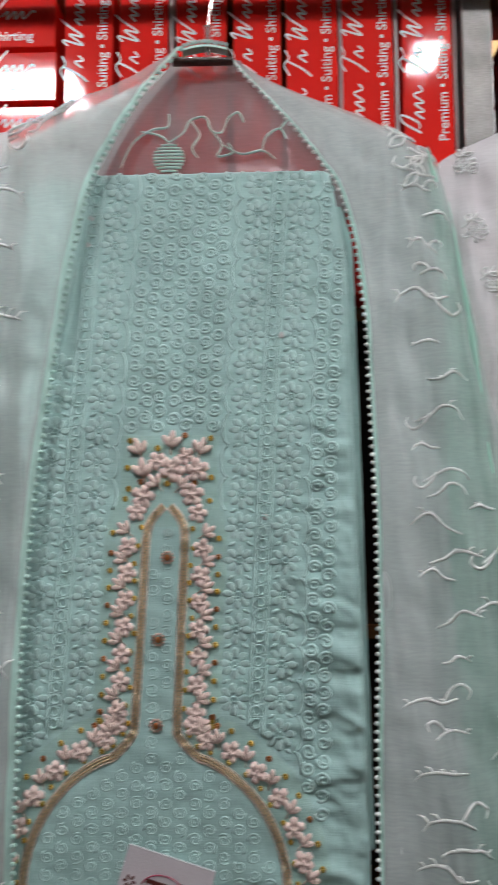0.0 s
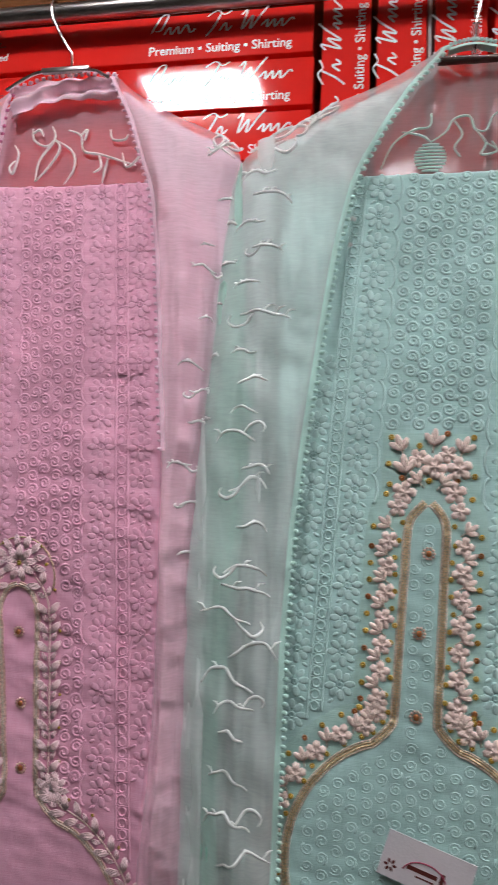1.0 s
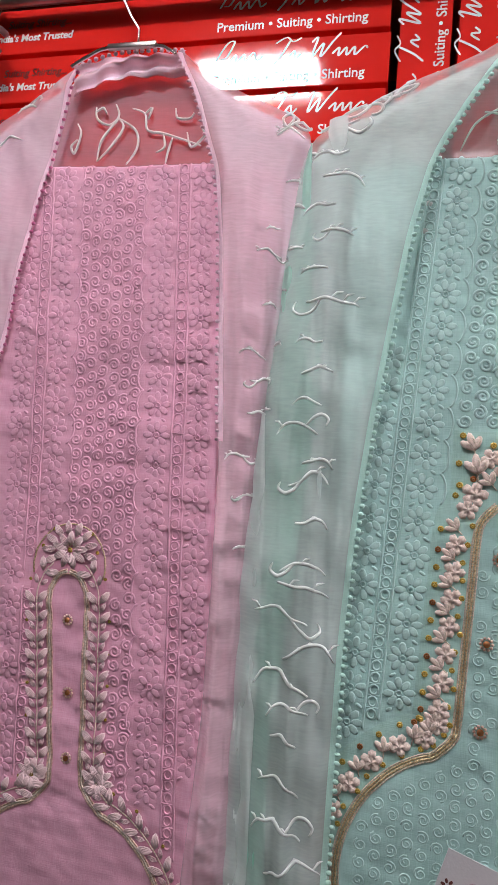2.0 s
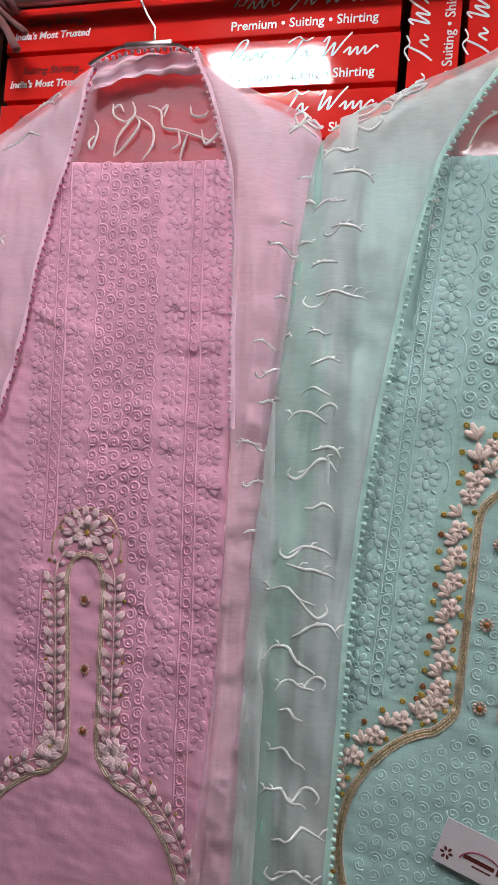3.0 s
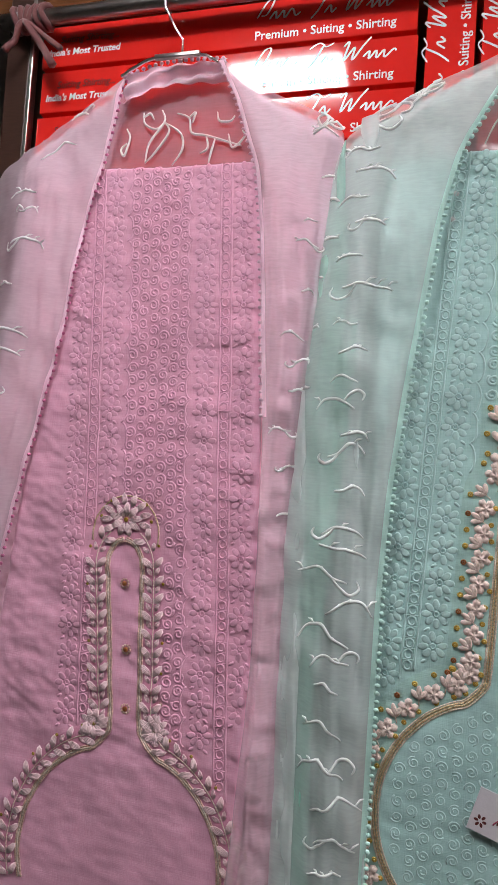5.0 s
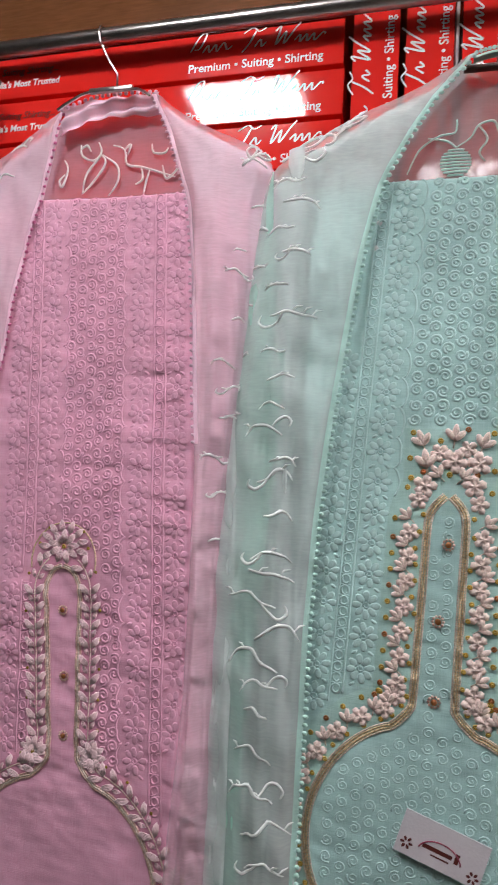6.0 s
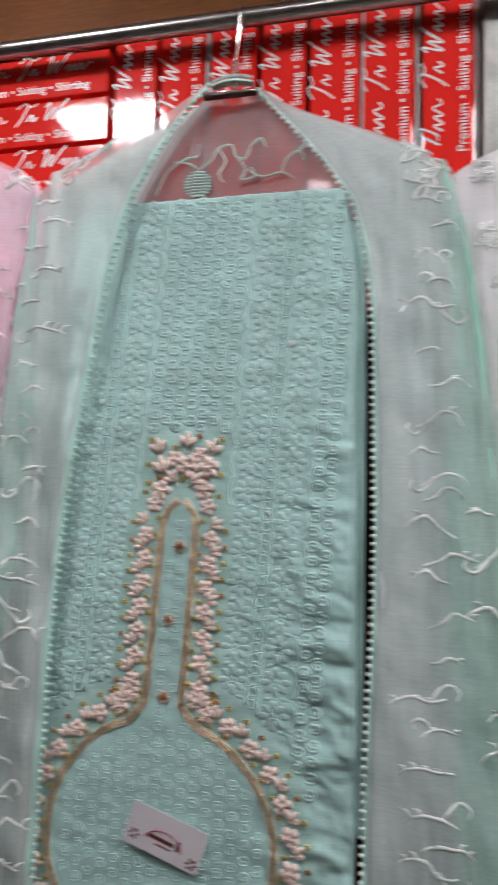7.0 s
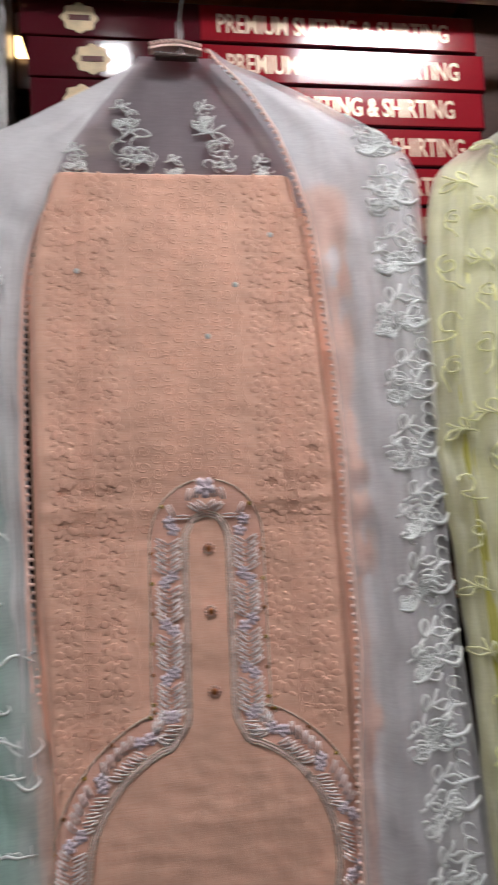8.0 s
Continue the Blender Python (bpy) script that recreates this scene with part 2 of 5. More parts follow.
tile = vary(material("floor_tile", (0.16, 0.14, 0.12), 0.3), (0.16, 0.14, 0.12), 0.85, 1.1, 3, 0.2, 60, 0.05, 0.002)
rag = cloth("faded_rag", (0.25, 0.10, 0.10), 700.0, 0.5, 0.3, 0.8)
glow = bpy.data.materials.new("lamp_white")
glow.use_nodes = True
glow.node_tree.nodes["Principled BSDF"].inputs["Emission Color"].default_value = (0.98, 0.97, 1.0, 1)
# emission that imitates warm reflections by the shelf boxes
glow.node_tree.nodes["Principled BSDF"].inputs["Emission Strength"].default_value = PANEL_LIGHT
warm_glow = bpy.data.materials.new("glint_warm")
warm_glow.use_nodes = True
warm_glow.node_tree.nodes["Principled BSDF"].inputs["Emission Color"].default_value = (1.0, 0.66, 0.30, 1)
warm_glow.node_tree.nodes["Principled BSDF"].inputs["Emission Strength"].default_value = 6.0

# ---------------------------------------------------------------- the shop round the rail
FRONT = 0.86      # front faces of the boxes on the shelf
RAIL_Y, RAIL_Z = 0.828, 2.013
sh = Shape()
block(sh, -3.2, 3.6, -4.2, 1.45, -0.1, 0.0)
structure("floor", sh, tile, "dark polished shop floor tiles", "floor")
sh = Shape()
block(sh, -3.2, 3.6, -4.2, 1.45, CEILING + 0.012, CEILING + 0.12)
structure("ceiling", sh, ceiling_paint, "plain white painted shop ceiling", "ceiling")
for nm, b in (("wall_north", (-3.2, 3.6, 1.3, 1.45)), ("wall_south", (-3.2, 3.6, -4.35, -4.2)),
              ("wall_west", (-3.35, -3.2, -4.35, 1.45)), ("wall_east", (3.6, 3.75, -4.35, 1.45))):
    sh = Shape()
    block(sh, b[0], b[1], b[2], b[3], 0.0, CEILING)
    structure(nm, sh, plaster, "plain grey-beige painted shop wall", "wall")

# ceiling lamps: long flat panels over the aisle
# the last panel is an unseen fill, added to brighten the mint cloth
for x0, x1, y0, y1 in ((-0.84, -0.515, -0.05, 0.135), (0.38, 0.45, 0.09, 0.20), (0.90, 1.25, 0.11, 0.30), (-0.16, 0.10, -0.52, -0.40)):
    lamp = thing("ceiling_light", "flat white lit ceiling or fill panel in a thin frame", "ceiling light", "ceiling panels",
                 at=((x0 + x1) / 2, (y0 + y1) / 2, CEILING))
    sh = Shape()
    for a in ((x0 - 0.02, x0, y0 - 0.02, y1 + 0.02), (x1, x1 + 0.02, y0 - 0.02, y1 + 0.02), (x0, x1, y0 - 0.02, y0), (x0, x1, y1, y1 + 0.02)):
        block(sh, a[0], a[1], a[2], a[3], CEILING - 0.015, CEILING + 0.012)
    part("frame", sh, steel, lamp, smooth=False)
    sh = Shape()
    block(sh, x0, x1, y0, y1, CEILING - 0.008, CEILING + 0.004)
    part("diffuser", sh, glow, lamp, "glowing white diffuser", smooth=False)

# shelving
unit = thing("shelf_unit", "tall brown laminate shop shelving filled with fabric boxes", "shelving", kind="structure", at=(0, 1.1, 0))
sh = Shape()
block(sh, -0.975, 1.30, 1.22, 1.29, 0.0, CEILING, 0)
part("back_panel", sh, dark_wood, unit, smooth=False)
for z in (0.12, 0.62, 1.12, 1.56):
    sh = Shape()
    block(sh, -0.95, 1.30, 0.90, 1.22, z, z + 0.02, 0.002)
    part("shelf", sh, wood, unit, smooth=False)
sh = Shape()
block(sh, -0.95, 1.30, 0.895, 1.22, 2.105, 2.13, 0.002)
part("shelf", sh, wood, unit, smooth=False)
sh = Shape()
block(sh, -2.2, 2.6, 0.872, 0.893, 2.062, CEILING, 0.002)
part("fascia", sh, wood, unit, "glossy brown laminate fascia", smooth=False)
sh = Shape()
block(sh, -0.99, -0.945, 0.85, 1.22, 0.0, 2.104, 0.002)
part("side_panel", sh, dark_wood, unit, smooth=False)
sh = Shape()
block(sh, 1.03, 1.30, 0.93, 1.22, 0.0, 2.104, 0.002)
part("side_panel", sh, dark_wood, unit, smooth=False)
sh = Shape()
block(sh, -0.943, -0.936, 0.846, 0.862, 0.0, 2.1, 0.001)
part("edge_strip", sh, steel, unit, "thin steel edge strip", smooth=False)

post = thing("shelf_post", "upright square brushed steel shelf post", "post", kind="structure", at=(0.284, 0.88, 0))
sh = Shape()
block(sh, 0.264, 0.306, 0.855, 0.90, 0.0, 2.10, 0.003)
part("tube", sh, post_steel, post, smooth=False)
# warm reflections beside the boxes, made as small glowing strips on dark backings
for lx in (0.316, 1.012):
    glint = thing("shelf_glint", "small glowing strip for a warm reflection beside the boxes", "lamp", "shelf lamps", at=(lx, 0.9, 1.96))
    sh = Shape()
    block(sh, lx - 0.009, lx + 0.009, 0.905, 0.915, 1.945, 1.975, 0.002)
    part("glint_face", sh, warm_glow, glint, "glowing amber reflection patch")
    sh = Shape()
    block(sh, lx - 0.012, lx + 0.012, 0.916, 0.93, 1.90, 2.02, 0.002)
    part("glint_backing", sh, dark_wood, glint)

rail = thing("hanging_rail", "round polished steel hanging rail before the shelves", "rail", at=(0, RAIL_Y, RAIL_Z))
sh = Shape()
tube(sh, [(-0.985 + 0.1 * i, RAIL_Y, RAIL_Z) for i in range(25)], 0.0125, 20)
part("tube", sh, steel, rail)
for bx in (-0.975, 1.405):
    sh = Shape()
    tube(sh, [(bx, RAIL_Y, RAIL_Z), (bx, 0.87, RAIL_Z), (bx, 0.90, RAIL_Z)], 0.008, 10)
    part("bracket", sh, steel, rail)

# a knotted strip of cloth at the rail's end
knot = thing("cloth_tie", "faded maroon cloth strip knotted round the rail", "cloth strip", at=(-0.93, RAIL_Y, RAIL_Z))
for k in range(6):
    sh = Shape()
    x = -0.955 + 0.011 * k
    tube(sh, [(x + 0.004 * math.sin(a * 2 + k), RAIL_Y + 0.0165 * math.cos(a), RAIL_Z + 0.0165 * math.sin(a)) for a in
              [2 * math.pi * i / 14 for i in range(14)]], 0.0055, 6, True)
    part("coil", sh, rag, knot)
sh = Shape()
for dx, dz, w in ((0.062, -0.083, 0.006), (0.075, -0.058, 0.004), (-0.03, -0.05, 0.005)):
    tube(sh, [(-0.935 + dx * i / 8, RAIL_Y - 0.014 - 0.004 * math.sin(i), RAIL_Z - 0.012 + dz * (i / 8) ** 1.1) for i in range(9)], w, 6,
         taper=lambda q: 0.8 + 0.5 * q)
part("loose_end", sh, rag, knot)

# ---------------------------------------------------------------- print on the boxes
_words = {}


def words(text, size, mat, shear=0.0, bold=0.0):
    """Flat lettering in the x-z plane, its left end and baseline at the origin."""
    key = (text, size, mat.name)
    if key not in _words:
        cu = bpy.data.curves.new("lettering", "FONT")
        cu.body, cu.size, cu.extrude, cu.shear, cu.offset = text, size, 0.0002, shear, bold
        cu.resolution_u = 3
        ob = bpy.data.objects.new("lettering", cu)
        scene.collection.objects.link(ob)
        bpy.context.view_layer.update()
        me = bpy.data.meshes.new_from_object(ob.evaluated_get(bpy.context.evaluated_depsgraph_get()))
        bpy.data.objects.remove(ob)
        me.transform(Matrix.Rotation(math.radians(90), 4, "X"))
        me.materials.clear()
        me.materials.append(mat)
        w = max(v.co.x for v in me.vertices)
        _words[key] = (me, w)
    return _words[key]


def ribbon(sh, pts, w, slot=0):
    """A flat pen stroke in the x-z plane, thicker on its way down."""
    k = len(pts)
    vs, fs = [], []
    for i, (x, z) in enumerate(pts):
        a, b = pts[max(0, i - 1)], pts[min(k - 1, i + 1)]
        dx, dz = b[0] - a[0], b[1] - a[1]
        n = math.hypot(dx, dz) or 1
        ww = w * (0.55 + 0.6 * abs(dz) / n) * (0.4 if i in (0, k - 1) else 1)
        vs += [(x - dz / n * ww, -0.0002, z + dx / n * ww), (x + dz / n * ww, -0.0002, z - dx / n * ww)]
    for i in range(k - 1):
        fs.append((2 * i, 2 * i + 1, 2 * i + 3, 2 * i + 2))
    sh.add(vs, fs, slot)


def curl(pts, n=6):
    """A smooth line through the given bends."""
    out = []
    p = [pts[0]] + list(pts) + [pts[-1]]
    for i in range(1, len(p) - 2):
        for j in range(n):
            t = j / n
            q = []
            for c in (0, 1):
                a, b, d, e = p[i - 1][c], p[i][c], p[i + 1][c], p[i + 2][c]
                q.append(0.5 * (2 * b + (d - a) * t + (2 * a - 5 * b + 4 * d - e) * t * t + (3 * b - a - 3 * d + e) * t ** 3))
            out.append(tuple(q))
    out.append(pts[-1])
    return out


def flourish_mesh(h):
    """White pen flourish of the box's mark: plain strokes, one unit high times h, about eight and a half units long."""
    sh = Shape()
    w = 0.046 * h
    strokes = [
        [(0.05, 0.2), (0.3, 0.95), (0.7, 1.0), (0.6, 0.35), (0.25, 0.3)], [(0.9, 0.1), (1.1, 0.45), (1.35, 0.1), (1.6, 0.45), (1.85, 0.1), (2.1, 0.5), (2.5, 0.15), (2.75, 0.3)],
        [(3.2, 0.8), (3.7, 1.05), (4.2, 0.85), (4.6, 1.0)], [(4.0, 0.9), (3.85, 0.3), (3.6, -0.1)], [(4.3, 0.1), (4.5, 0.45), (4.75, 0.1), (4.95, 0.3)],
        [(5.3, 0.75), (5.55, 0.95), (5.65, 0.1), (6.0, 0.7), (6.15, 0.1), (6.5, 0.75), (6.75, 1.1)],
        [(6.75, 0.2), (7.0, 0.45), (7.15, 0.1), (7.4, 0.45), (7.6, 0.1), (7.85, 0.45), (8.05, 0.1), (8.4, 0.45), (8.6, 0.35)]]
    for s in strokes:
        ribbon(sh, [((x * 0.84 + 0.42 * z) * h, z * h * 1.12) for x, z in curl(s)], w)
    return sh.mesh("flourish", white_ink, False)


FLOURISH = flourish_mesh(0.030)


def carton(name, label, x0, x1, z0, z1, mat, group, depth=0.30, tilt=0.0, y=FRONT):
    """A shallow gloss card box lying or standing on the shelf: lid with lapped edge, and a base that shows below it."""
    box = thing(name, label, "fabric box", group, at=((x0 + x1) / 2, y + depth / 2, z0))
    sh = Shape()
    block(sh, x0 + 0.0012, x1 - 0.0012, y + 0.0015, y + depth, z0 + 0.0006, z1 - 0.0006, 0.0016)
    part("lid", sh, mat, box, smooth=False)
    return box


def printed(me, box, x, z, y=FRONT, turn=0.0, name="print", label=""):
    piece(name, me, box, Matrix.Translation((x, y + 0.0009, z)) @ Matrix.Rotation(-turn, 4, "Y"), label)


PREM = words("Premium \u2022 Suiting \u2022 Shirting", 0.0195, white_ink, 0, 0.0002)
SUIT = words("Suiting Shirting...", 0.0165, dark_ink, 0.2, 0.0002)
TRUST = words("India's Most Trusted", 0.0160, white_ink, 0.15, 0.0004)

# stack of lying red boxes
for i in range(4):
    z1 = 2.022 - 0.0795 * i
    rb = carton("red_fabric_box", "glossy red cardboard fabric box lying in a stack", -0.930 + 0.003 * (i % 2), -0.301 + 0.002 * (i % 2), z1 - 0.073, z1,
                red_card, "lying red boxes")
    part_z = z1 - 0.0365
    printed(FLOURISH, rb, -0.552, part_z + 0.002, name="flourish", label="white pen flourish")
    printed(PREM[0], rb, -0.545 + 0.212 - PREM[1] + 0.0, part_z - 0.026, name="lettering")
    printed(SUIT[0], rb, -0.895, part_z + 0.006, name="lettering", label="dark printed lettering")
    printed(TRUST[0], rb, -0.915, part_z - 0.016, name="lettering")

# standing red boxes
EDGES = ((-0.290, -0.219), (-0.212, -0.141), (-0.132, -0.059), (-0.052, 0.017), (0.022, 0.096), (0.100, 0.173), (0.183, 0.254))
for i, (a, b) in enumerate(EDGES):
    top = 2.040 - 0.004 * (i % 3)
    rb = carton("standing_fabric_box", "glossy red cardboard fabric box standing on end", a, b, 1.585, top, red_card, "standing red boxes")
    if i in (1, 4, 5, 6):
        sh = Shape()
        block(sh, b + 0.001, b + 0.0055, FRONT + 0.004, FRONT + 0.29, 1.59, top - 0.006, 0.001)
        part("base_edge", sh, grey_card, rb, "grey card edge", smooth=False)
    mid = (a + b) / 2
    printed(FLOURISH, rb, mid - 0.004, 1.806 + 0.004 * (i % 2), turn=math.radians(90), name="flourish", label="white pen flourish")
    printed(PREM[0], rb, mid + 0.026, 1.798 + 0.004 * (i % 2), turn=math.radians(90), name="lettering")

# stack of dark boxes on the other side of the post
BIG = words("PREMIUM SUITING & SHIRTING", 0.040, gold_ink, 0, 0.0006)
for i in range(6):
    z1 = 2.003 - 0.0605 * i
    off = (0.0, 0.010, 0.004, -0.003, -0.02, -0.008)[i]
    db = carton("dark_fabric_box", "glossy maroon cardboard fabric box with gold lettering", 0.322 + (0.0, 0.010, 0.012, 0.006, 0.0, 0.004)[i], 1.000 + off, z1 - 0.0592, z1,
                maroon_card, "lying dark boxes")
    sh = Shape()
    block(sh, 0.575, 0.999 + off - 0.003, FRONT + 0.0004, FRONT + 0.003, z1 - 0.057, z1 - 0.0025, 0.0008)
    part("red_band", sh, crimson_card, db, "deep red printed band", smooth=False)
    sc = 0.355 / BIG[1]
    piece("lettering", BIG[0], db, Matrix.Translation((0.598 + 0.012 * (i % 2), FRONT - 0.0003, z1 - 0.044)) @ Matrix.Diagonal((sc, 1, 1.0, 1)), "pale gold lettering")
    sh = Shape()
    ov = [(0.405 + 0.024 * (1 + 0.08 * math.cos(8 * a)) * math.cos(a) + 0.016 * (i % 2), 0, z1 - 0.032 + 0.0215 * (1 + 0.08 * math.cos(8 * a)) * math.sin(a)) for a in [2 * math.pi * k / 40 for k in range(40)]]
    sh.add([(p[0], FRONT + 0.0006, p[2]) for p in ov] + [(p[0], FRONT + 0.003, p[2]) for p in ov],
           [tuple(range(40))] + [(k, (k + 1) % 40, 40 + (k + 1) % 40, 40 + k) for k in range(40)])
    part("emblem", sh, cream_print, db, "cream oval emblem", smooth=False)
    sh = Shape()
    block(sh, 0.390 + 0.016 * (i % 2), 0.420 + 0.016 * (i % 2), FRONT + 0.0001, FRONT + 0.001, z1 - 0.036, z1 - 0.028)
    part("emblem_bar", sh, dark_ink, db, smooth=False)

# ---------------------------------------------------------------- hanging cloth
BOTTOM = 0.66


def lean(z):
    """The plane in which the cloths hang: a little nearer the aisle towards the hem."""
    return 0.83 - (1.8 - z) * 0.05


def drape(x, z, seed, rough):
    """Small soft wrinkles, in metres."""
    a = soft_noise(x * 1.0 + 0.35 * z, z * 0.55, 0.11, seed) * 0.0045
    b = soft_noise(x * 0.75 + 0.25 * z, z * 1.25, 0.034, seed + 7) * 0.0030
    c = soft_noise(x + 0.5 * z, z * 1.4, 0.016, seed + 13) * 0.0013
    d = soft_noise(x * 0.4, z, 0.0125, seed + 19) * 0.0007
    return (a + b + c) * rough(x, z) + d


def crinkle(x, z, seed, amount):
    """Sharp soft-cotton creases running slantwise, in metres."""
    return amount * (abs(noise.noise((x * 9 + z * 6, z * 7 - x * 5, seed))) + 0.5 * abs(noise.noise((x * 21 - z * 8, z * 17, seed + 4))))


class Panel:
    """A folded length of embroidered cloth that hangs flat from the bar."""

    def __init__(self, left, right, top, seed, rough, dy=0.0, bottom=BOTTOM, thick=0.018, crease=None):
        self.l, self.r, self.top, self.seed, self.rough, self.dy, self.bottom, self.thick, self.crease = left, right, top, seed, rough, dy, bottom, thick, crease

    def y(self, x, z):
        l, r = self.l(z), self.r(z)
        e = min(x - l, r - x)
        roll = 0.010 * max(0.0, 1 - e / 0.012) ** 2
        fold = 0.010 * max(0.0, 1 - (self.top - z) / 0.010) ** 2
        c = self.crease(x, z) if self.crease else 0.0
        return lean(z) + self.dy + drape(x, z, self.seed, self.rough) + roll + fold + c

    def shape(self, nu=70, nz=230):
        sh, vs, fs = Shape(), [], []
        us = [0.5 - 0.5 * math.cos(math.pi * (0.12 + 0.76 * i / nu)) for i in range(nu + 1)]
        us = [(u - us[0]) / (us[-1] - us[0]) for u in us]
        zs = [self.top - (self.top - self.bottom) * (j / nz) for j in range(nz + 1)]
        zs = sorted(set(zs + [self.top - d for d in (0.001, 0.0025, 0.006)]), reverse=True)
        for back in (0, 1):
            for z in zs:
                l, r = self.l(z), self.r(z)
                for u in us:
                    x = l + (r - l) * u
                    vs.append((x, lean(z) + self.dy + self.thick if back else self.y(x, z), z))
        w, h = nu + 1, len(zs)
        o = w * h
        for j in range(h - 1):
            for i in range(nu):
                a = j * w + i
                fs += [(a, a + w, a + w + 1, a + 1), (o + a, o + a + 1, o + a + w + 1, o + a + w)]
            fs += [(j * w, o + j * w, o + (j + 1) * w, (j + 1) * w), (j * w + nu, (j + 1) * w + nu, o + (j + 1) * w + nu, o + j * w + nu)]
        for i in range(nu):
            fs += [(i, i + 1, o + i + 1, o + i), ((h - 1) * w + i, o + (h - 1) * w + i, o + (h - 1) * w + i + 1, (h - 1) * w + i + 1)]
        sh.add(vs, fs)
        return sh


class Veil:
    """One hanging side of a stole: from its laced inner edge to its outer fold."""

    def __init__(self, inner, outer, top, seed, dy=0.0, pleats=3.0, depth=0.008, v0=0.0, v1=1.0, bulge=0.016):
        self.i, self.o, self.top, self.seed, self.dy, self.pleats, self.depth, self.v0, self.v1, self.bulge = inner, outer, top, seed, dy, pleats, depth, v0, v1, bulge

    def x(self, v, z):
        return self.i(z) + (self.o(z) - self.i(z)) * v

    def y(self, v, z):
        q = max(0.0, min(1.0, (self.top - z) / 1.0))
        x = self.x(v, z)
        warp = 0.30 * math.sin(2.3 * q + self.seed) + 0.5 * noise.noise((v * 2.2, z * 0.9, self.seed * 3.1))
        a = self.depth * min(1.0, q * 3.0)
        s = math.sin(2 * math.pi * (self.pleats * v + warp + self.seed * 0.37)) + 0.45 * math.sin(2 * math.pi * (2.3 * self.pleats * v - 1.4 * warp + self.seed))
        s = math.copysign(abs(s) ** 0.75, s)
        w = soft_noise(x + 0.8 * z, z * 0.3, 0.06, self.seed + 3) * 0.008 + soft_noise(x + 0.5 * z, z * 0.8, 0.030, self.seed + 5) * 0.0034 + soft_noise(x, z * 2.0, 0.05, self.seed + 15) * 0.0016
        sharp = soft_noise(x * 2.2, z * 0.35 + x, 0.045, self.seed + 9)
        edge = min(1.0, v / 0.12)
        y = lean(z) + self.dy - 0.012 - self.bulge * math.sin(math.pi * min(1, v)) * min(1, q * 5) + 0.016 * v * v + (a * s + w) * (0.25 + 0.75 * edge) + 0.007 * abs(sharp) * min(1, q * 6)
        return min(y, 0.852 + 0.002 * math.tanh(20 * (y - 0.852)))

    def at(self, v, z, lift=0.0):
        return (self.x(v, z), self.y(v, z) - lift, z)

    def near(self, x, z, lift=0.0):
        i, o = self.i(z), self.o(z)
        v = (x - i) / (o - i) if abs(o - i) > 1e-4 else 0.5
        v = max(-0.02, min(1.02, v))
        return (self.x(v, z), self.y(v, z) - lift, z)

    def shape(self, nv=44, nz=170):
        sh, vs, fs = Shape(), [], []
        zs = [self.top - (self.top - BOTTOM) * (j / nz) ** 1.25 for j in range(nz + 1)]
        for z in zs:
            for k in range(nv + 1):
                vs.append(self.at(self.v0 + (self.v1 - self.v0) * k / nv, z))
        w = nv + 1
        for j in range(nz):
            for k in range(nv):
                a = j * w + k
                fs.append((a, a + w, a + w + 1, a + 1))
        sh.add(vs, fs)
        return sh


def spiral(sh, c, r, cord, hand, start, surf, turns=1.45):
    pts, n = [], 15
    for i in range(n + 1):
        q = i / n
        a = start + hand * 2 * math.pi * turns * q
        rr = r * (1 - 0.78 * q ** 1.2)
        x, z = c[0] + rr * math.cos(a), c[1] + rr * math.sin(a)
        pts.append((x, surf(x, z) - cord * 0.27, z))
    tube(sh, pts, cord, 6, press=0.52)


def daisy(sh, c, r, surf, turn, thick=0.0016):
    y = surf(c[0], c[1])
    for k in range(8):
        a = turn + math.pi * k / 4
        rr = r * (1.0 if k % 2 == 0 else 0.94)
        x, z = c[0] + 0.62 * rr * math.cos(a), c[1] + 0.62 * rr * math.sin(a)
        blob(sh, stretch((x, surf(x, z) - thick * 0.2, z), 0.37 * r, thick * 0.39, 0.23 * r, -a), 5, 8)
    tube(sh, [(c[0] + 0.17 * r * math.cos(a), y - thick * 0.6, c[1] + 0.17 * r * math.sin(a)) for a in [math.pi * i / 4 for i in range(8)]], min(0.0011, thick * 0.55), 4, True)


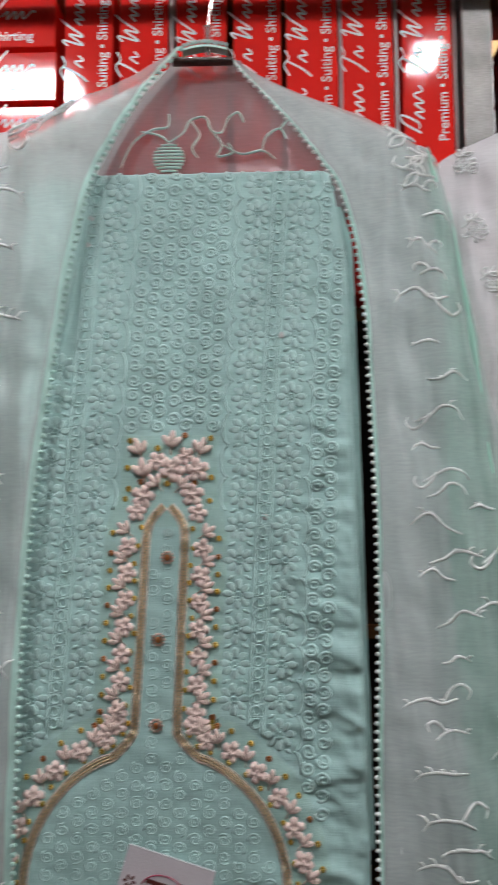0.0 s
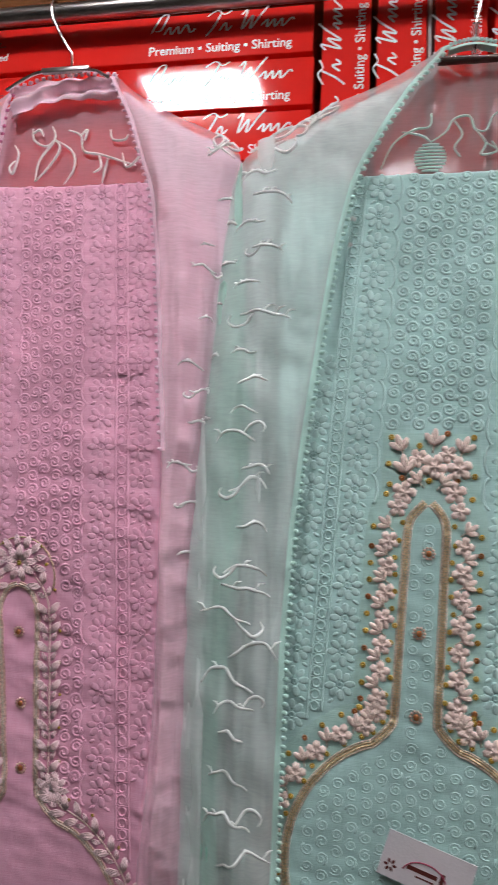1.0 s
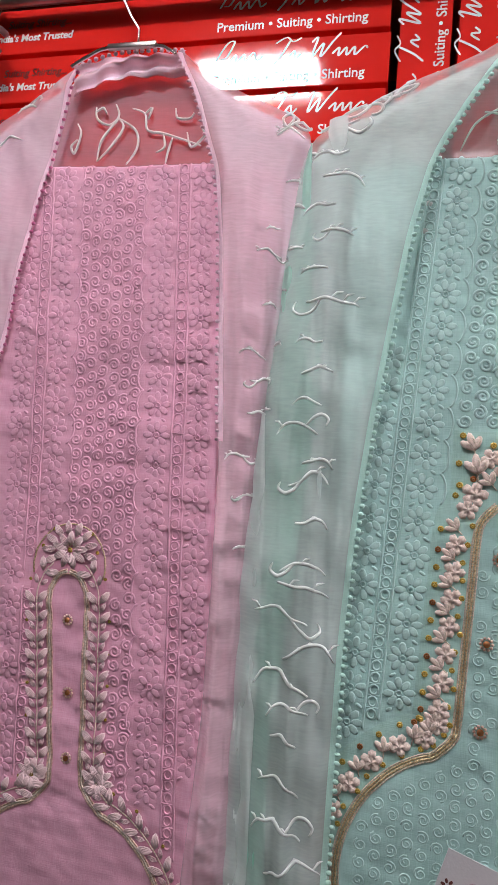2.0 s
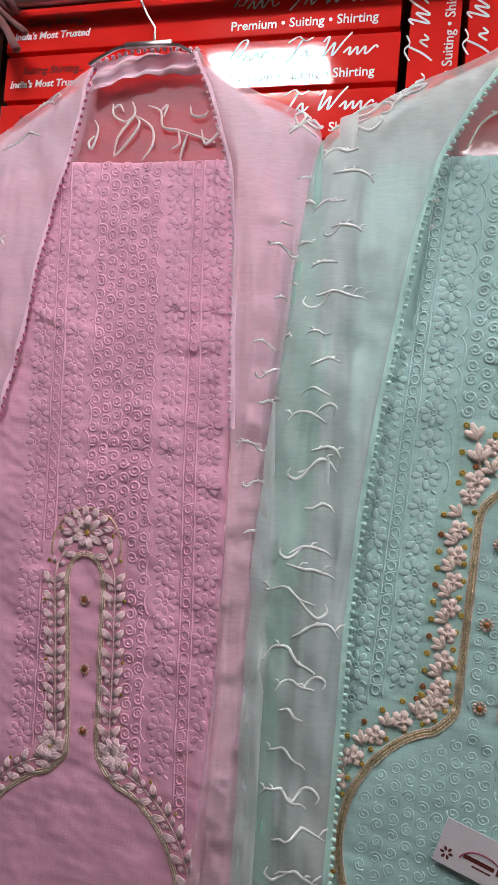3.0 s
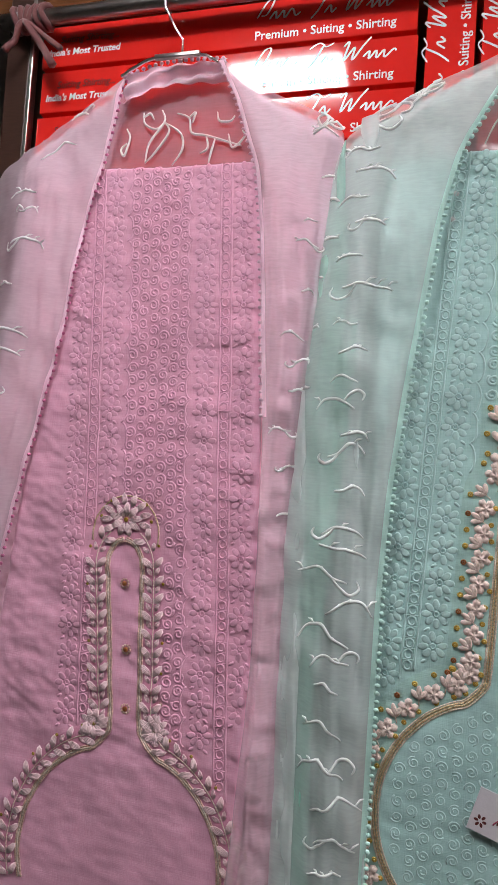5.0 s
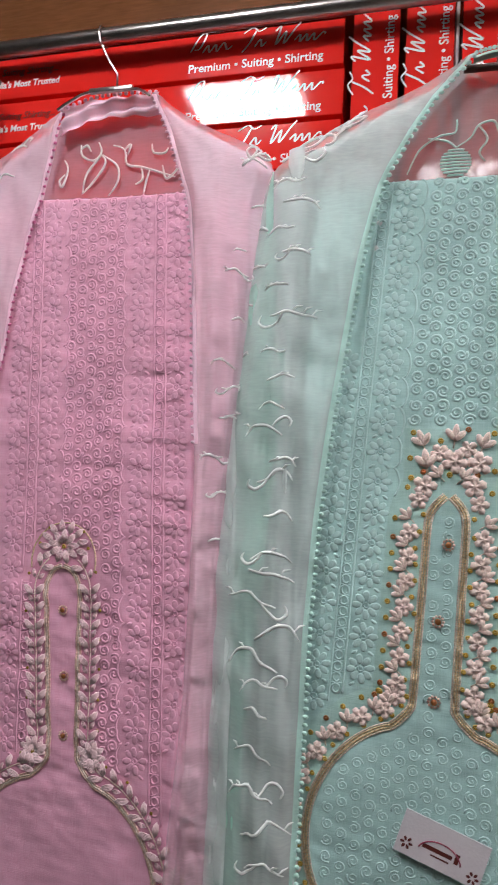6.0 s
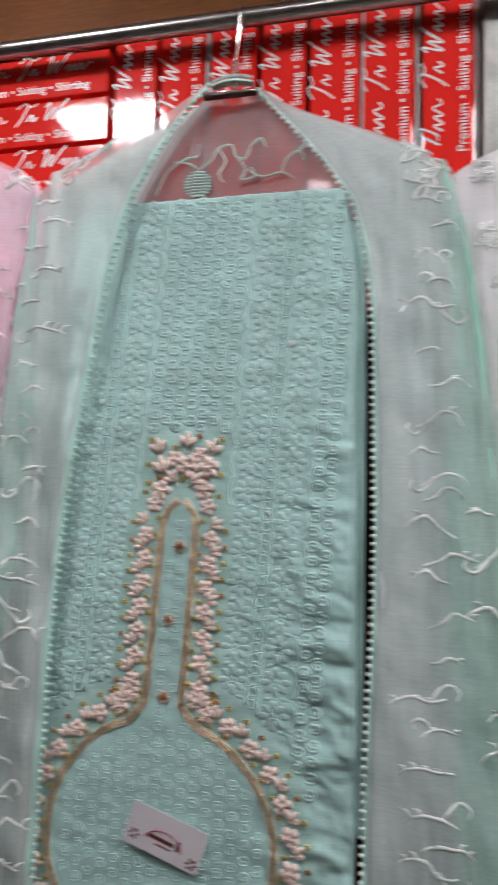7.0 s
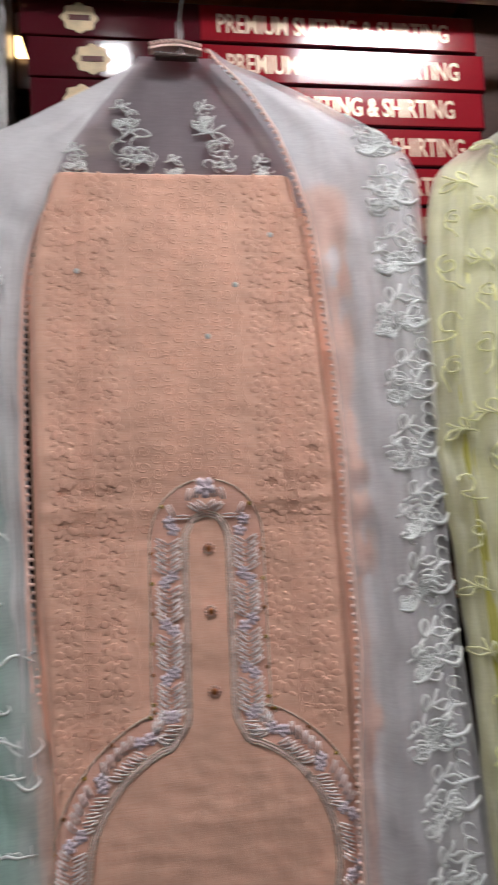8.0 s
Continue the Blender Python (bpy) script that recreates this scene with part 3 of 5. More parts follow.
class Keyhole:
    """The corded opening below the neck: a narrow slit with a pointed arch that widens to a round yoke."""

    def __init__(self, top_x, top_z, foot_x, foot_z, half, cx, cz, radius, pointed=True, crown=None):
        self.crown = crown
        self.c, self.R, self.half = (cx, cz), radius, half
        self.top, self.foot = (top_x, top_z), (foot_x, foot_z)
        left = []
        for a in range(240, 106, -6):
            left.append((cx + radius * math.cos(math.radians(a)), cz + radius * math.sin(math.radians(a))))
        left += [(foot_x - half - 0.004, foot_z + 0.004), (foot_x - half, foot_z + 0.022)]
        for q in (0.25, 0.5, 0.75, 1.0):
            left.append((foot_x - half + (top_x - foot_x) * q * 0.95, foot_z + 0.02 + (top_z - 0.035 - foot_z - 0.02) * q))
        left += [(top_x - half * 0.75, top_z - 0.016)] if pointed else [(top_x - half * 0.92, top_z - 0.020), (top_x - half * 0.55, top_z - 0.005)]
        axis = lambda z: foot_x + (top_x - foot_x) * (z - foot_z) / (top_z - foot_z) if z > foot_z else cx + (foot_x - cx) * max(0, (z - cz) / (foot_z - cz))
        right = [(2 * axis(z) - x if z > foot_z else 2 * cx - x, z) for x, z in reversed(left)]
        self.left, self.right = curl(left + [(top_x, top_z)], 4), curl([(top_x, top_z)] + right, 4)
        self.path = self.left + self.right[1:]
        self.axis = axis

    def gap(self, x, z):
        return min(math.hypot(x - a, z - b) for a, b in self.path[::2])

    def inside(self, x, z):
        if math.hypot(x - self.c[0], z - self.c[1]) < self.R and z < self.foot[1] + 0.01:
            return True
        return self.foot[1] <= z <= self.top[1] and abs(x - self.axis(z)) < self.half

    def along(self, side, step, offset, start=0.0):
        """Places beside the cord, with the outward direction, from the arch down."""
        pts = list(reversed(self.left)) if side < 0 else self.right
        out, walked, want = [], 0.0, start
        for (x0, z0), (x1, z1) in zip(pts, pts[1:]):
            d = math.hypot(x1 - x0, z1 - z0)
            while walked + d >= want and d > 0:
                q = (want - walked) / d
                tx, tz = (x1 - x0) / d, (z1 - z0) / d
                nx, nz = (tz, -tx) if side < 0 else (-tz, tx)
                out.append((x0 + tx * d * q + nx * offset, z0 + tz * d * q + nz * offset, math.atan2(nz, nx), math.atan2(tz, tx)))
                want += step
            walked += d
        return [p for p in out if p[1] > BOTTOM + 0.02]


# pieces of needlework, each about 3 cm across, facing the aisle (minus y)
def rosette_mesh(mat, name):
    """Five cushioned petals with beaded tips round a raised heart."""
    sh, vs, fs, n, m = Shape(), [(0, -0.0066, 0)], [], 40, 6
    for i in range(1, m + 1):
        q = i / m
        for k in range(n):
            a = 2 * math.pi * k / n
            pet = abs(math.cos(2.5 * a))
            r = 0.0138 * q * (0.62 + 0.38 * pet ** 0.6) * (1 + 0.05 * math.sin(15 * a) * q)
            h = 0.0052 * math.sqrt(max(0, 1 - q * q)) * (0.35 + 0.65 * pet ** 0.8) + 0.0012 * math.cos(9 * q)
            if q < 0.3:
                h = 0.0056
            vs.append((r * math.cos(a), -max(0.0, h) if i < m else 0.0005, r * math.sin(a)))
    for k in range(n):
        fs.append((0, 1 + (k + 1) % n, 1 + k))
    for i in range(m - 1):
        for k in range(n):
            a, b = 1 + i * n + k, 1 + i * n + (k + 1) % n
            fs.append((a, b, b + n, a + n))
    sh.add(vs, fs)
    return sh.mesh(name, mat)


def sprig_mesh(mats, name):
    sh = Shape()
    for a, l in ((-0.75, 0.0115), (0.0, 0.0135), (0.75, 0.0115)):
        c = (l * 0.55 * math.sin(a), -0.002, l * 0.55 * math.cos(a))
        blob(sh, stretch(c, 0.0034, 0.0026, l * 0.58, a), 5, 7)
        tube(sh, [(0, -0.001, -0.002), (c[0] + 0.002, -0.0045, c[2]), (1.9 * c[0], -0.002, 1.95 * c[2])], 0.0006, 4, slot=1)
    tube(sh, [(0, -0.001, 0.002), (0, -0.001, -0.008)], 0.0008, 4, slot=1)
    return sh.mesh(name, mats)


def leaf_mesh(mat, name, n=5):
    """A leaf laid in satin stitches: short threads side by side."""
    sh = Shape()
    for k in range(n):
        q = (k + 0.5) / n - 0.5
        tube(sh, [(q * 0.0046, -0.0009, -0.0065 + abs(q) * 0.006), (q * 0.0068, -0.0020, 0.0), (q * 0.0040, -0.0012, 0.0068 - abs(q) * 0.005)], 0.00072, 5)
    return sh.mesh(name, mat)


def bead_mesh(mat, name):
    sh = Shape()
    tube(sh, [(0.0021 * math.cos(a), -0.0014, 0.0021 * math.sin(a)) for a in [2 * math.pi * i / 7 for i in range(7)]], 0.0011, 5, True)
    blob(sh, stretch((0, -0.002, 0), 0.0012, 0.0012, 0.0012), 4, 5)
    return sh.mesh(name, mat)


def button_mesh(name):
    sh = Shape()
    blob(sh, stretch((0, -0.0025, 0), 0.0036, 0.0026, 0.0036), 5, 10, 1)
    for k in range(10):
        a = 2 * math.pi * k / 10
        blob(sh, stretch((0.0058 * math.cos(a), -0.0016, 0.0058 * math.sin(a)), 0.0017, 0.0017, 0.0017), 4, 6)
    return sh.mesh(name, [rose_gold, copper_bead])


ROSETTE, LILAC_ROSETTE, PEARL_ROSETTE = rosette_mesh(blush, "rosette"), rosette_mesh(lilac, "rosette"), rosette_mesh(pearl, "rosette")
SPRIG = sprig_mesh([blush, silver], "leaf_sprig")
LEAF, PALE_LEAF = leaf_mesh(pearl, "satin_leaf"), leaf_mesh(cloth("ivory_thread", (0.84, 0.60, 0.62), 1800.0, 0.6, 0.6, 0.35), "satin_leaf")
STITCH = leaf_mesh(cloth("ash_thread", (0.88, 0.78, 0.76), 1800.0, 0.4, 0.6, 0.35), "chevron_stitch", 2)
BEAD, COPPER, BUTTON = bead_mesh(gold_bead, "bead"), bead_mesh(copper_bead, "bead"), button_mesh("button")


def set_on(me, name, parent, panel, x, z, turn=0.0, size=1.0, lift=0.0005):
    piece(name, me, parent, Matrix.Translation((x, panel.y(x, z) - lift, z)) @ Matrix.Rotation(turn, 4, "Y") @ Matrix.Scale(size, 4))


def cords(key, panel, mats, parent, widths):
    """Rows of cord side by side round the opening."""
    for mat, off, r in widths:
        sh = Shape()
        for side in (-1, 1):
            line = key.along(side, 0.0016, off)
            last = max(1, len(line) - 1)
            tube(sh, [(x, panel.y(x, z) - r * 0.5, z) for x, z, _, _ in line], r, 6, taper=lambda q: (0.82, 1.12)[round(q * last) % 2])
        part("neck_cord", sh, mat, parent, "metallic corded outline")


def patch(key, panel, mat, parent, out, lift=0.0007):
    """A fine ground cloth applied round the opening, with a stitched rim."""
    sh, edge = Shape(), []
    for side in (-1, 1):
        a, b = key.along(side, 0.004, 0.0), key.along(side, 0.004, out)
        n = min(len(a), len(b))
        vs = []
        for i in range(n):
            for k in range(9):
                x, z = a[i][0] + (b[i][0] - a[i][0]) * k / 8, a[i][1] + (b[i][1] - a[i][1]) * k / 8
                vs.append((x, panel.y(x, z) - lift * (1 if k < 8 else 0.1), z))
        sh.add(vs, [(9 * i + k, 9 * i + k + 1, 9 * i + k + 10, 9 * i + k + 9) for i in range(n - 1) for k in range(8)])
    if key.crown and out > 0.05:
        x0, x1, z0, z1 = key.crown
        vs = []
        for j in range(25):
            for k in range(25):
                x, z = x0 + (x1 - x0) * k / 24, z0 + (z1 - z0) * j / 24
                vs.append((x, panel.y(x, z) - 0.0004, z))
        sh.add(vs, [(25 * j + k, 25 * j + k + 25, 25 * j + k + 26, 25 * j + k + 1) for j in range(24) for k in range(24)])
    ob = part("neck_patch", sh, mat, parent, "fine plain ground cloth round the neck slit")
    return ob


def embroider(panel, key, parent, thread, layout, band, cord, inside_cord, seed, mirror_skip=None):
    """White-on-white relief of the cloth: daisies in columns, eyelet lace and fields of small spirals.
    layout: lists of (kind, x at the reference height, width), the columns following the cloth's slant."""
    rnd = random.Random(seed)
    spirals, daisies, lace = Shape(), Shape(), Shape()
    surf = panel.y

    def free(x, z, r):
        l, rr = panel.l(z), panel.r(z)
        if not (l + r < x < rr - r and panel.bottom + 0.02 < z < panel.top - r * 0.5):
            return False
        if key.crown and key.crown[0] - r < x < key.crown[1] + r and key.crown[2] < z < key.crown[3] + r:
            return False
        return not (key.gap(x, z) < band(z) or key.inside(x, z))
    slant = layout["slant"]
    ref = layout["ref"]
    for kind, x0, w in layout["rows"]:
        if kind == "spirals":
            n = max(1, round(w / 0.0172))
            for i in range(n):
                for j in range(60):
                    z = panel.top - 0.010 - 0.0195 * j - (0.0095 if i % 2 else 0) + rnd.uniform(-0.001, 0.001)
                    x = x0 - w / 2 + (i + 0.5) * w / n + slant(z) + rnd.uniform(-0.001, 0.001)
                    hand, st = rnd.choice((-1, 1)), rnd.uniform(0, 6.28)
                    if free(x, z, 0.007):
                        spiral(spirals, (x, z), 0.0080, cord, hand, st, surf)
        elif kind == "daisies":
            for j in range(28):
                z = panel.top - 0.0225 - 0.0405 * j
                x = x0 + slant(z)
                if free(x, z, 0.010):
                    daisy(daisies, (x, z), 0.0196, surf, rnd.uniform(-0.15, 0.15), cord)
                    for s in (-1, 1):
                        zz = z - 0.0202
                        if free(x + s * 0.011, zz, 0.004):
                            blob(daisies, stretch((x + s * 0.0105, surf(x + s * 0.0105, zz) - 0.0002, zz), 0.0046, cord * 0.8, 0.0022, s * 0.6), 4, 6)
        elif kind == "scallops":
            for j in range(28):
                z = panel.top - 0.0225 - 0.0405 * j
                pts = []
                for k in range(11):
                    a = -1.35 + 2.7 * k / 10
                    x, zz = x0 + slant(z) + w * (0.010 * math.cos(a)), z + 0.0205 * math.sin(a)
                    if free(x, zz, 0.004):
                        pts.append((x, surf(x, zz) - 0.0002, zz))
                if len(pts) > 3:
                    tube(daisies, pts, cord * 0.75, 5)
        elif kind == "lace":
            for s in (-1, 1):
                run = []
                for j in range(270):
                    z = panel.top - 0.004 - 0.004 * j
                    x = x0 + s * 0.0085 + slant(z)
                    if free(x, z, 0.001):
                        run.append((x, surf(x, z) - 0.0002, z))
                    elif len(run) > 2:
                        tube(lace, run, cord * 0.8, 5)
                        run = []
                    else:
                        run = []
                if len(run) > 2:
                    tube(lace, run, cord * 0.8, 5)
            for j in range(76):
                z = panel.top - 0.012 - 0.0140 * j
                x = x0 + slant(z)
                if free(x, z, 0.005):
                    tube(lace, [(x + 0.0052 * math.cos(a), surf(x, z) - 0.0004, z + 0.0058 * math.sin(a)) for a in [2 * math.pi * i / 10 for i in range(10)]], cord * 0.8, 4, True)
                    tube(lace, [(x - 0.0085, surf(x, z + 0.007) - 0.0001, z + 0.007), (x + 0.0085, surf(x, z + 0.007) - 0.0001, z + 0.007)], cord * 0.5, 4)
    if inside_cord:
        for i in range(20):
            for j in range(26):
                x, z = key.c[0] - 0.16 + 0.0172 * i, key.top[1] - 0.03 - 0.0195 * j - (0.0095 if i % 2 else 0)
                if key.inside(x, z) and key.gap(x, z) > 0.010 and z > panel.bottom + 0.02:
                    spiral(spirals, (x, z), 0.0074, inside_cord, rnd.choice((-1, 1)), rnd.uniform(0, 6.28), surf)
    part("spiral_embroidery", spirals, thread, parent, "raised spirals of matching thread", kind="stuff")
    part("daisy_embroidery", daisies, thread, parent, "raised daisies of matching thread", kind="stuff")
    part("eyelet_lace", lace, thread, parent, "narrow eyelet lace bands", kind="stuff")


def hanger(label, hook_x, bar, wire_arms=False, clamp=True, group="hangers"):
    """A wire hook over the rail and the clamp bar that holds the cloth."""
    x0, x1, z = bar
    mid = (x0 + x1) / 2
    h = thing("hanger", label, "hanger", group, at=(mid, RAIL_Y, z))
    nx = (hook_x + mid) / 2 if clamp else mid
    sh = Shape()
    r = 0.0152
    pts = [(hook_x, RAIL_Y + r * math.cos(a), RAIL_Z + r * math.sin(a)) for a in [math.radians(d) for d in range(-40, 200, 15)]]
    pts += [(hook_x + 0.002, RAIL_Y - 0.013, RAIL_Z - 0.018), (hook_x + (nx - hook_x) * 0.6, RAIL_Y - 0.006, z + 0.055), (nx, RAIL_Y - 0.003, z + 0.038), (nx, RAIL_Y, z)]
    tube(sh, pts, 0.0019, 8)
    part("hook", sh, chrome, h, "bent chrome wire hook")
    if clamp:
        sh = Shape()
        block(sh, nx - 0.005, nx + 0.005, RAIL_Y - 0.006, RAIL_Y + 0.003, z - 0.006, z + 0.040, 0.001)
        part("neck", sh, clear_plastic, h, "clear plastic neck")
        sh = Shape()
        block(sh, x0, x1, RAIL_Y - 0.007, RAIL_Y + 0.004, z - 0.012, z - 0.007, 0.0012)
        part("bar", sh, dark_wood, h, "dark clamp bar")
        sh = Shape()
        tube(sh, [(x0 + 0.002, RAIL_Y - 0.011, z - 0.009), (x1 - 0.002, RAIL_Y - 0.0085, z - 0.011)], 0.0010, 8)
        part("bar_wire", sh, chrome, h)
    if wire_arms:
        sh = Shape()
        tube(sh, curl([(x0 - 0.055, z - 0.024), (x0 - 0.03, z - 0.010), (x0, z), (x1, z - 0.002), (x1 + 0.018, z - 0.008), (x1 + 0.03, z - 0.016)], 5) and
             [(x, RAIL_Y - 0.020, q) for x, q in curl([(x0 - 0.055, z - 0.024), (x0 - 0.03, z - 0.010), (x0, z), (x1, z - 0.002), (x1 + 0.018, z - 0.008), (x1 + 0.03, z - 0.016)], 5)], 0.0024, 8)
        part("arm", sh, chrome, h, "bent chrome wire arm")
        sh = Shape()
        block(sh, x0, x1, RAIL_Y - 0.024, RAIL_Y - 0.017, z - 0.0035, z + 0.004, 0.0012)
        part("sleeve", sh, steel, h, "flat steel sleeve")
    return h


# ------------------------------------------------ corded motifs on the sheer stoles
def bow(cx, cz, r, a0, a1, r1=None, n=9):
    """Part of a circle, or of a spiral that ends at the radius r1."""
    r1 = r if r1 is None else r1
    return [(cx + (r + (r1 - r) * k / n) * math.cos(math.radians(a0 + (a1 - a0) * k / n)), cz + (r + (r1 - r) * k / n) * math.sin(math.radians(a0 + (a1 - a0) * k / n))) for k in range(n + 1)]


def hook_motif(s):
    return [bow(0.0, 0.1, 0.40, 190, -70), [(0.14, -0.27), (0.0, -0.42), (0.35, -0.52), (0.8, -0.40), (1.1, -0.22)]]


def vine_motif(s):
    wave = [(-1.1 + 0.2 * k, 0.16 * math.sin(0.9 * k)) for k in range(12)]
    return [wave, bow(0.35, -0.25, 0.34, 120, -120, 0.16), bow(-0.45, 0.30, 0.26, 240, 20, 0.14)]


def curl_motif(s):
    return [bow(0.0, 0.35, 0.46, 80, 470, 0.14, 13), [(-0.42, 0.20), (-0.35, -0.25), (-0.05, -0.55), (0.25, -0.85)]]


def leaf_motif(s):
    return [[(-0.7, -0.4), (0.0, 0.0), (0.5, 0.5)], [(0.0, 0.0), (0.5, 0.05), (0.85, -0.25), (0.4, -0.3), (0.0, 0.0)], [(-0.3, -0.15), (-0.4, 0.3), (-0.1, 0.5), (0.0, 0.2), (-0.3, -0.15)]]


def work(sh, strokes, x, z, size, turn, place, r=0.0014, flip=1):
    c, s = math.cos(turn), math.sin(turn)
    for st in strokes:
        pts = []
        for a, b in curl(st, 3):
            a *= flip
            pts.append(place(x + size * (a * c - b * s), z + size * (a * s + b * c)))
        tube(sh, pts, r, 5)


def vine(veil, sh, rnd, x_at, z0, z1, step, reach, first=1, r=0.0015, lift=0.0006):
    """Corded sprays down a stole: drooping tendrils with short feathered stitches, no two alike."""
    place = lambda x, z: veil.near(x, z, lift)
    swell = lambda q: 0.45 + 0.8 * math.sin(math.pi * min(1, q * 0.9 + 0.1))
    z, k = z0, first
    while z > z1:
        x, sz = x_at(z) + rnd.uniform(-0.008, 0.008), reach * rnd.uniform(0.55, 1.3)
        if rnd.random() < 0.65:
            k = -k
        up, droop = rnd.uniform(-0.15, 0.30), rnd.uniform(0.05, 0.40)
        main = curl([(-0.45 * k * sz, -rnd.uniform(-0.1, 0.35) * sz), (0, 0), (0.40 * k * sz, (up + 0.10) * sz), (0.80 * k * sz, up * sz), (1.05 * k * sz, (up - droop) * sz)], 5)
        tube(sh, [place(x + a, z + b) for a, b in main], r * rnd.uniform(1.0, 1.35), 5, taper=swell, press=0.5)
        for i in range(4, len(main) - 3, 4):
            if rnd.random() < 0.55:
                a, b = main[i]
                n = rnd.uniform(0.10, 0.26) * sz
                tube(sh, [place(x + a, z + b), place(x + a + 0.6 * k * n, z + b + 0.7 * n), place(x + a + 1.3 * k * n, z + b + 0.8 * n)], r * 0.9, 5, taper=swell, press=0.5)
        if rnd.random() < 0.45:
            h = rnd.choice((-1, 1))
            hook = [(0, 0), (-0.25 * k * sz, 0.30 * h * sz), (-0.55 * k * sz, 0.45 * h * sz), (-0.80 * k * sz, 0.28 * h * sz), (-0.72 * k * sz, 0.05 * h * sz)]
            tube(sh, [place(x + a, z + b) for a, b in curl(hook, 5)], r * rnd.uniform(1.0, 1.4), 5, taper=swell, press=0.5)
        z -= step * rnd.uniform(0.6, 1.4)


def scatter(veil, sh, rnd, columns, z0, z1, step, size, kinds, r):
    for v0 in columns:
        z = z0 - rnd.uniform(0, step)
        while z > z1:
            v = v0 + rnd.uniform(-0.05, 0.05)
            w = abs(veil.o(z) - veil.i(z))
            work(sh, rnd.choice(kinds)(0), veil.x(v, z), z, size * rnd.uniform(0.75, 1.15) * min(1, w / 0.12), rnd.uniform(-0.5, 0.5),
                 lambda x, zz: veil.near(x, zz, 0.0075), r * rnd.uniform(0.85, 1.15), rnd.choice((-1, 1)))
            z -= step * rnd.uniform(0.75, 1.25)


def edging(veil, tape_mat, bead_mat, parent, z0, z1, pitch, bead, tape=0.005):
    """A narrow tape along the laced edge with a row of small bobbles."""
    sh = Shape()
    n = int((z0 - z1) / 0.006)
    vs = []
    for j in range(n + 1):
        z = z0 - (z0 - z1) * j / n
        w = max(1e-4, abs(veil.o(z) - veil.i(z)))
        for k in range(4):
            v = min(0.95, tape / w) * k / 3
            vs.append(veil.at(v, z, 0.0012 if 0 < k < 3 else 0.0006))
    sh.add(vs, [(4 * j + k, 4 * j + k + 4, 4 * j + k + 5, 4 * j + k + 1) for j in range(n) for k in range(3)])
    part("edge_tape", sh, tape_mat, parent, "narrow woven edge tape")
    sh = Shape()
    p = None
    z = z0 - 0.004
    rnd = random.Random(5)
    while z > z1:
        q = Vector(veil.at(0, z, 0.001))
        if p is None or (q - p).length >= pitch:
            side = 1 if veil.o(z) > veil.i(z) else -1
            blob(sh, stretch((q.x - side * bead * 0.6, q.y, q.z), bead * rnd.uniform(0.9, 1.25), bead * 0.8, bead * rnd.uniform(0.75, 1)), 4, 6)
            p = q
        z -= 0.001
    part("bobble_edging", sh, bead_mat, parent, "row of tiny thread bobbles", kind="stuff")


def neck_loop(x0, x1, z, rise, mat, bead_mat, parent):
    """The laced edge where it passes over the clamp bar."""
    sh, vs, n = Shape(), [], 24
    for k in range(n + 1):
        q = k / n
        x, h = x0 + (x1 - x0) * q, z + rise * math.sin(math.pi * q)
        for j, (dy, dz) in enumerate(((0.006, -0.003), (-0.004, 0.001), (-0.009, -0.002), (-0.010, -0.006))):
            vs.append((x, RAIL_Y + dy, h + dz))
    sh.add(vs, [(4 * k + j, 4 * k + j + 1, 4 * k + j + 5, 4 * k + j + 4) for k in range(n) for j in range(3)])
    part("neck_loop", sh, mat, parent, "laced edge folded over the bar")
    sh = Shape()
    for k in range(11):
        q = (k + 0.5) / 11
        blob(sh, stretch((x0 + (x1 - x0) * q, RAIL_Y - 0.006, z + rise * math.sin(math.pi * q) + 0.004), 0.003, 0.0025, 0.003), 4, 6)
    part("bobble_edging", sh, bead_mat, parent, "row of tiny thread bobbles", kind="stuff")


def back_sheet(name, mat, parent, left, right, z0, z1, dy, seed):
    sh, vs, fs, n, m = Shape(), [], [], 24, 26
    for j in range(m + 1):
        z = z0 - (z0 - z1) * j / m
        l, r = left(z) - 0.012, right(z) + 0.012
        for k in range(n + 1):
            x = l + (r - l) * k / n
            vs.append((x, 0.838 + dy + soft_noise(x, z * 0.4, 0.03, seed) * 0.003, z))
    for j in range(m):
        for k in range(n):
            a = j * (n + 1) + k
            fs.append((a, a + n + 1, a + n + 2, a + 1))
    sh.add(vs, fs)
    part(name, sh, mat, parent, "single sheer layer behind the neck, shade in its colour")


# ================================================================ mint suit
m_il = knots((1.915, -0.112), (1.858, -0.165), (1.798, -0.2), (1.735, -0.233), (1.634, -0.256), (1.52, -0.271), (1.404, -0.286), (1.27, -0.299), (1.135, -0.305), (0.6, -0.306))
m_ol = knots((1.918, -0.118), (1.888, -0.178), (1.841, -0.281), (1.788, -0.388), (1.75, -0.404), (1.647, -0.416), (1.495, -0.428), (1.3, -0.435), (1.17, -0.438), (0.87, -0.43), (0.6, -0.42))
m_ir = knots((1.915, -0.062), (1.854, -0.007), (1.792, 0.044), (1.728, 0.088), (1.65, 0.108), (1.544, 0.119), (1.27, 0.125), (1.15, 0.123), (1.0, 0.117), (0.6, 0.11))
m_or = knots((1.918, -0.056), (1.874, 0.016), (1.839, 0.105), (1.797, 0.193), (1.765, 0.222), (1.666, 0.244), (1.477, 0.276), (1.287, 0.31), (1.116, 0.335), (0.955, 0.358), (0.6, 0.395))
hanger("chrome hook hanger with a dark clamp bar on the rail", -0.076, (-0.131, -0.049, 1.905))


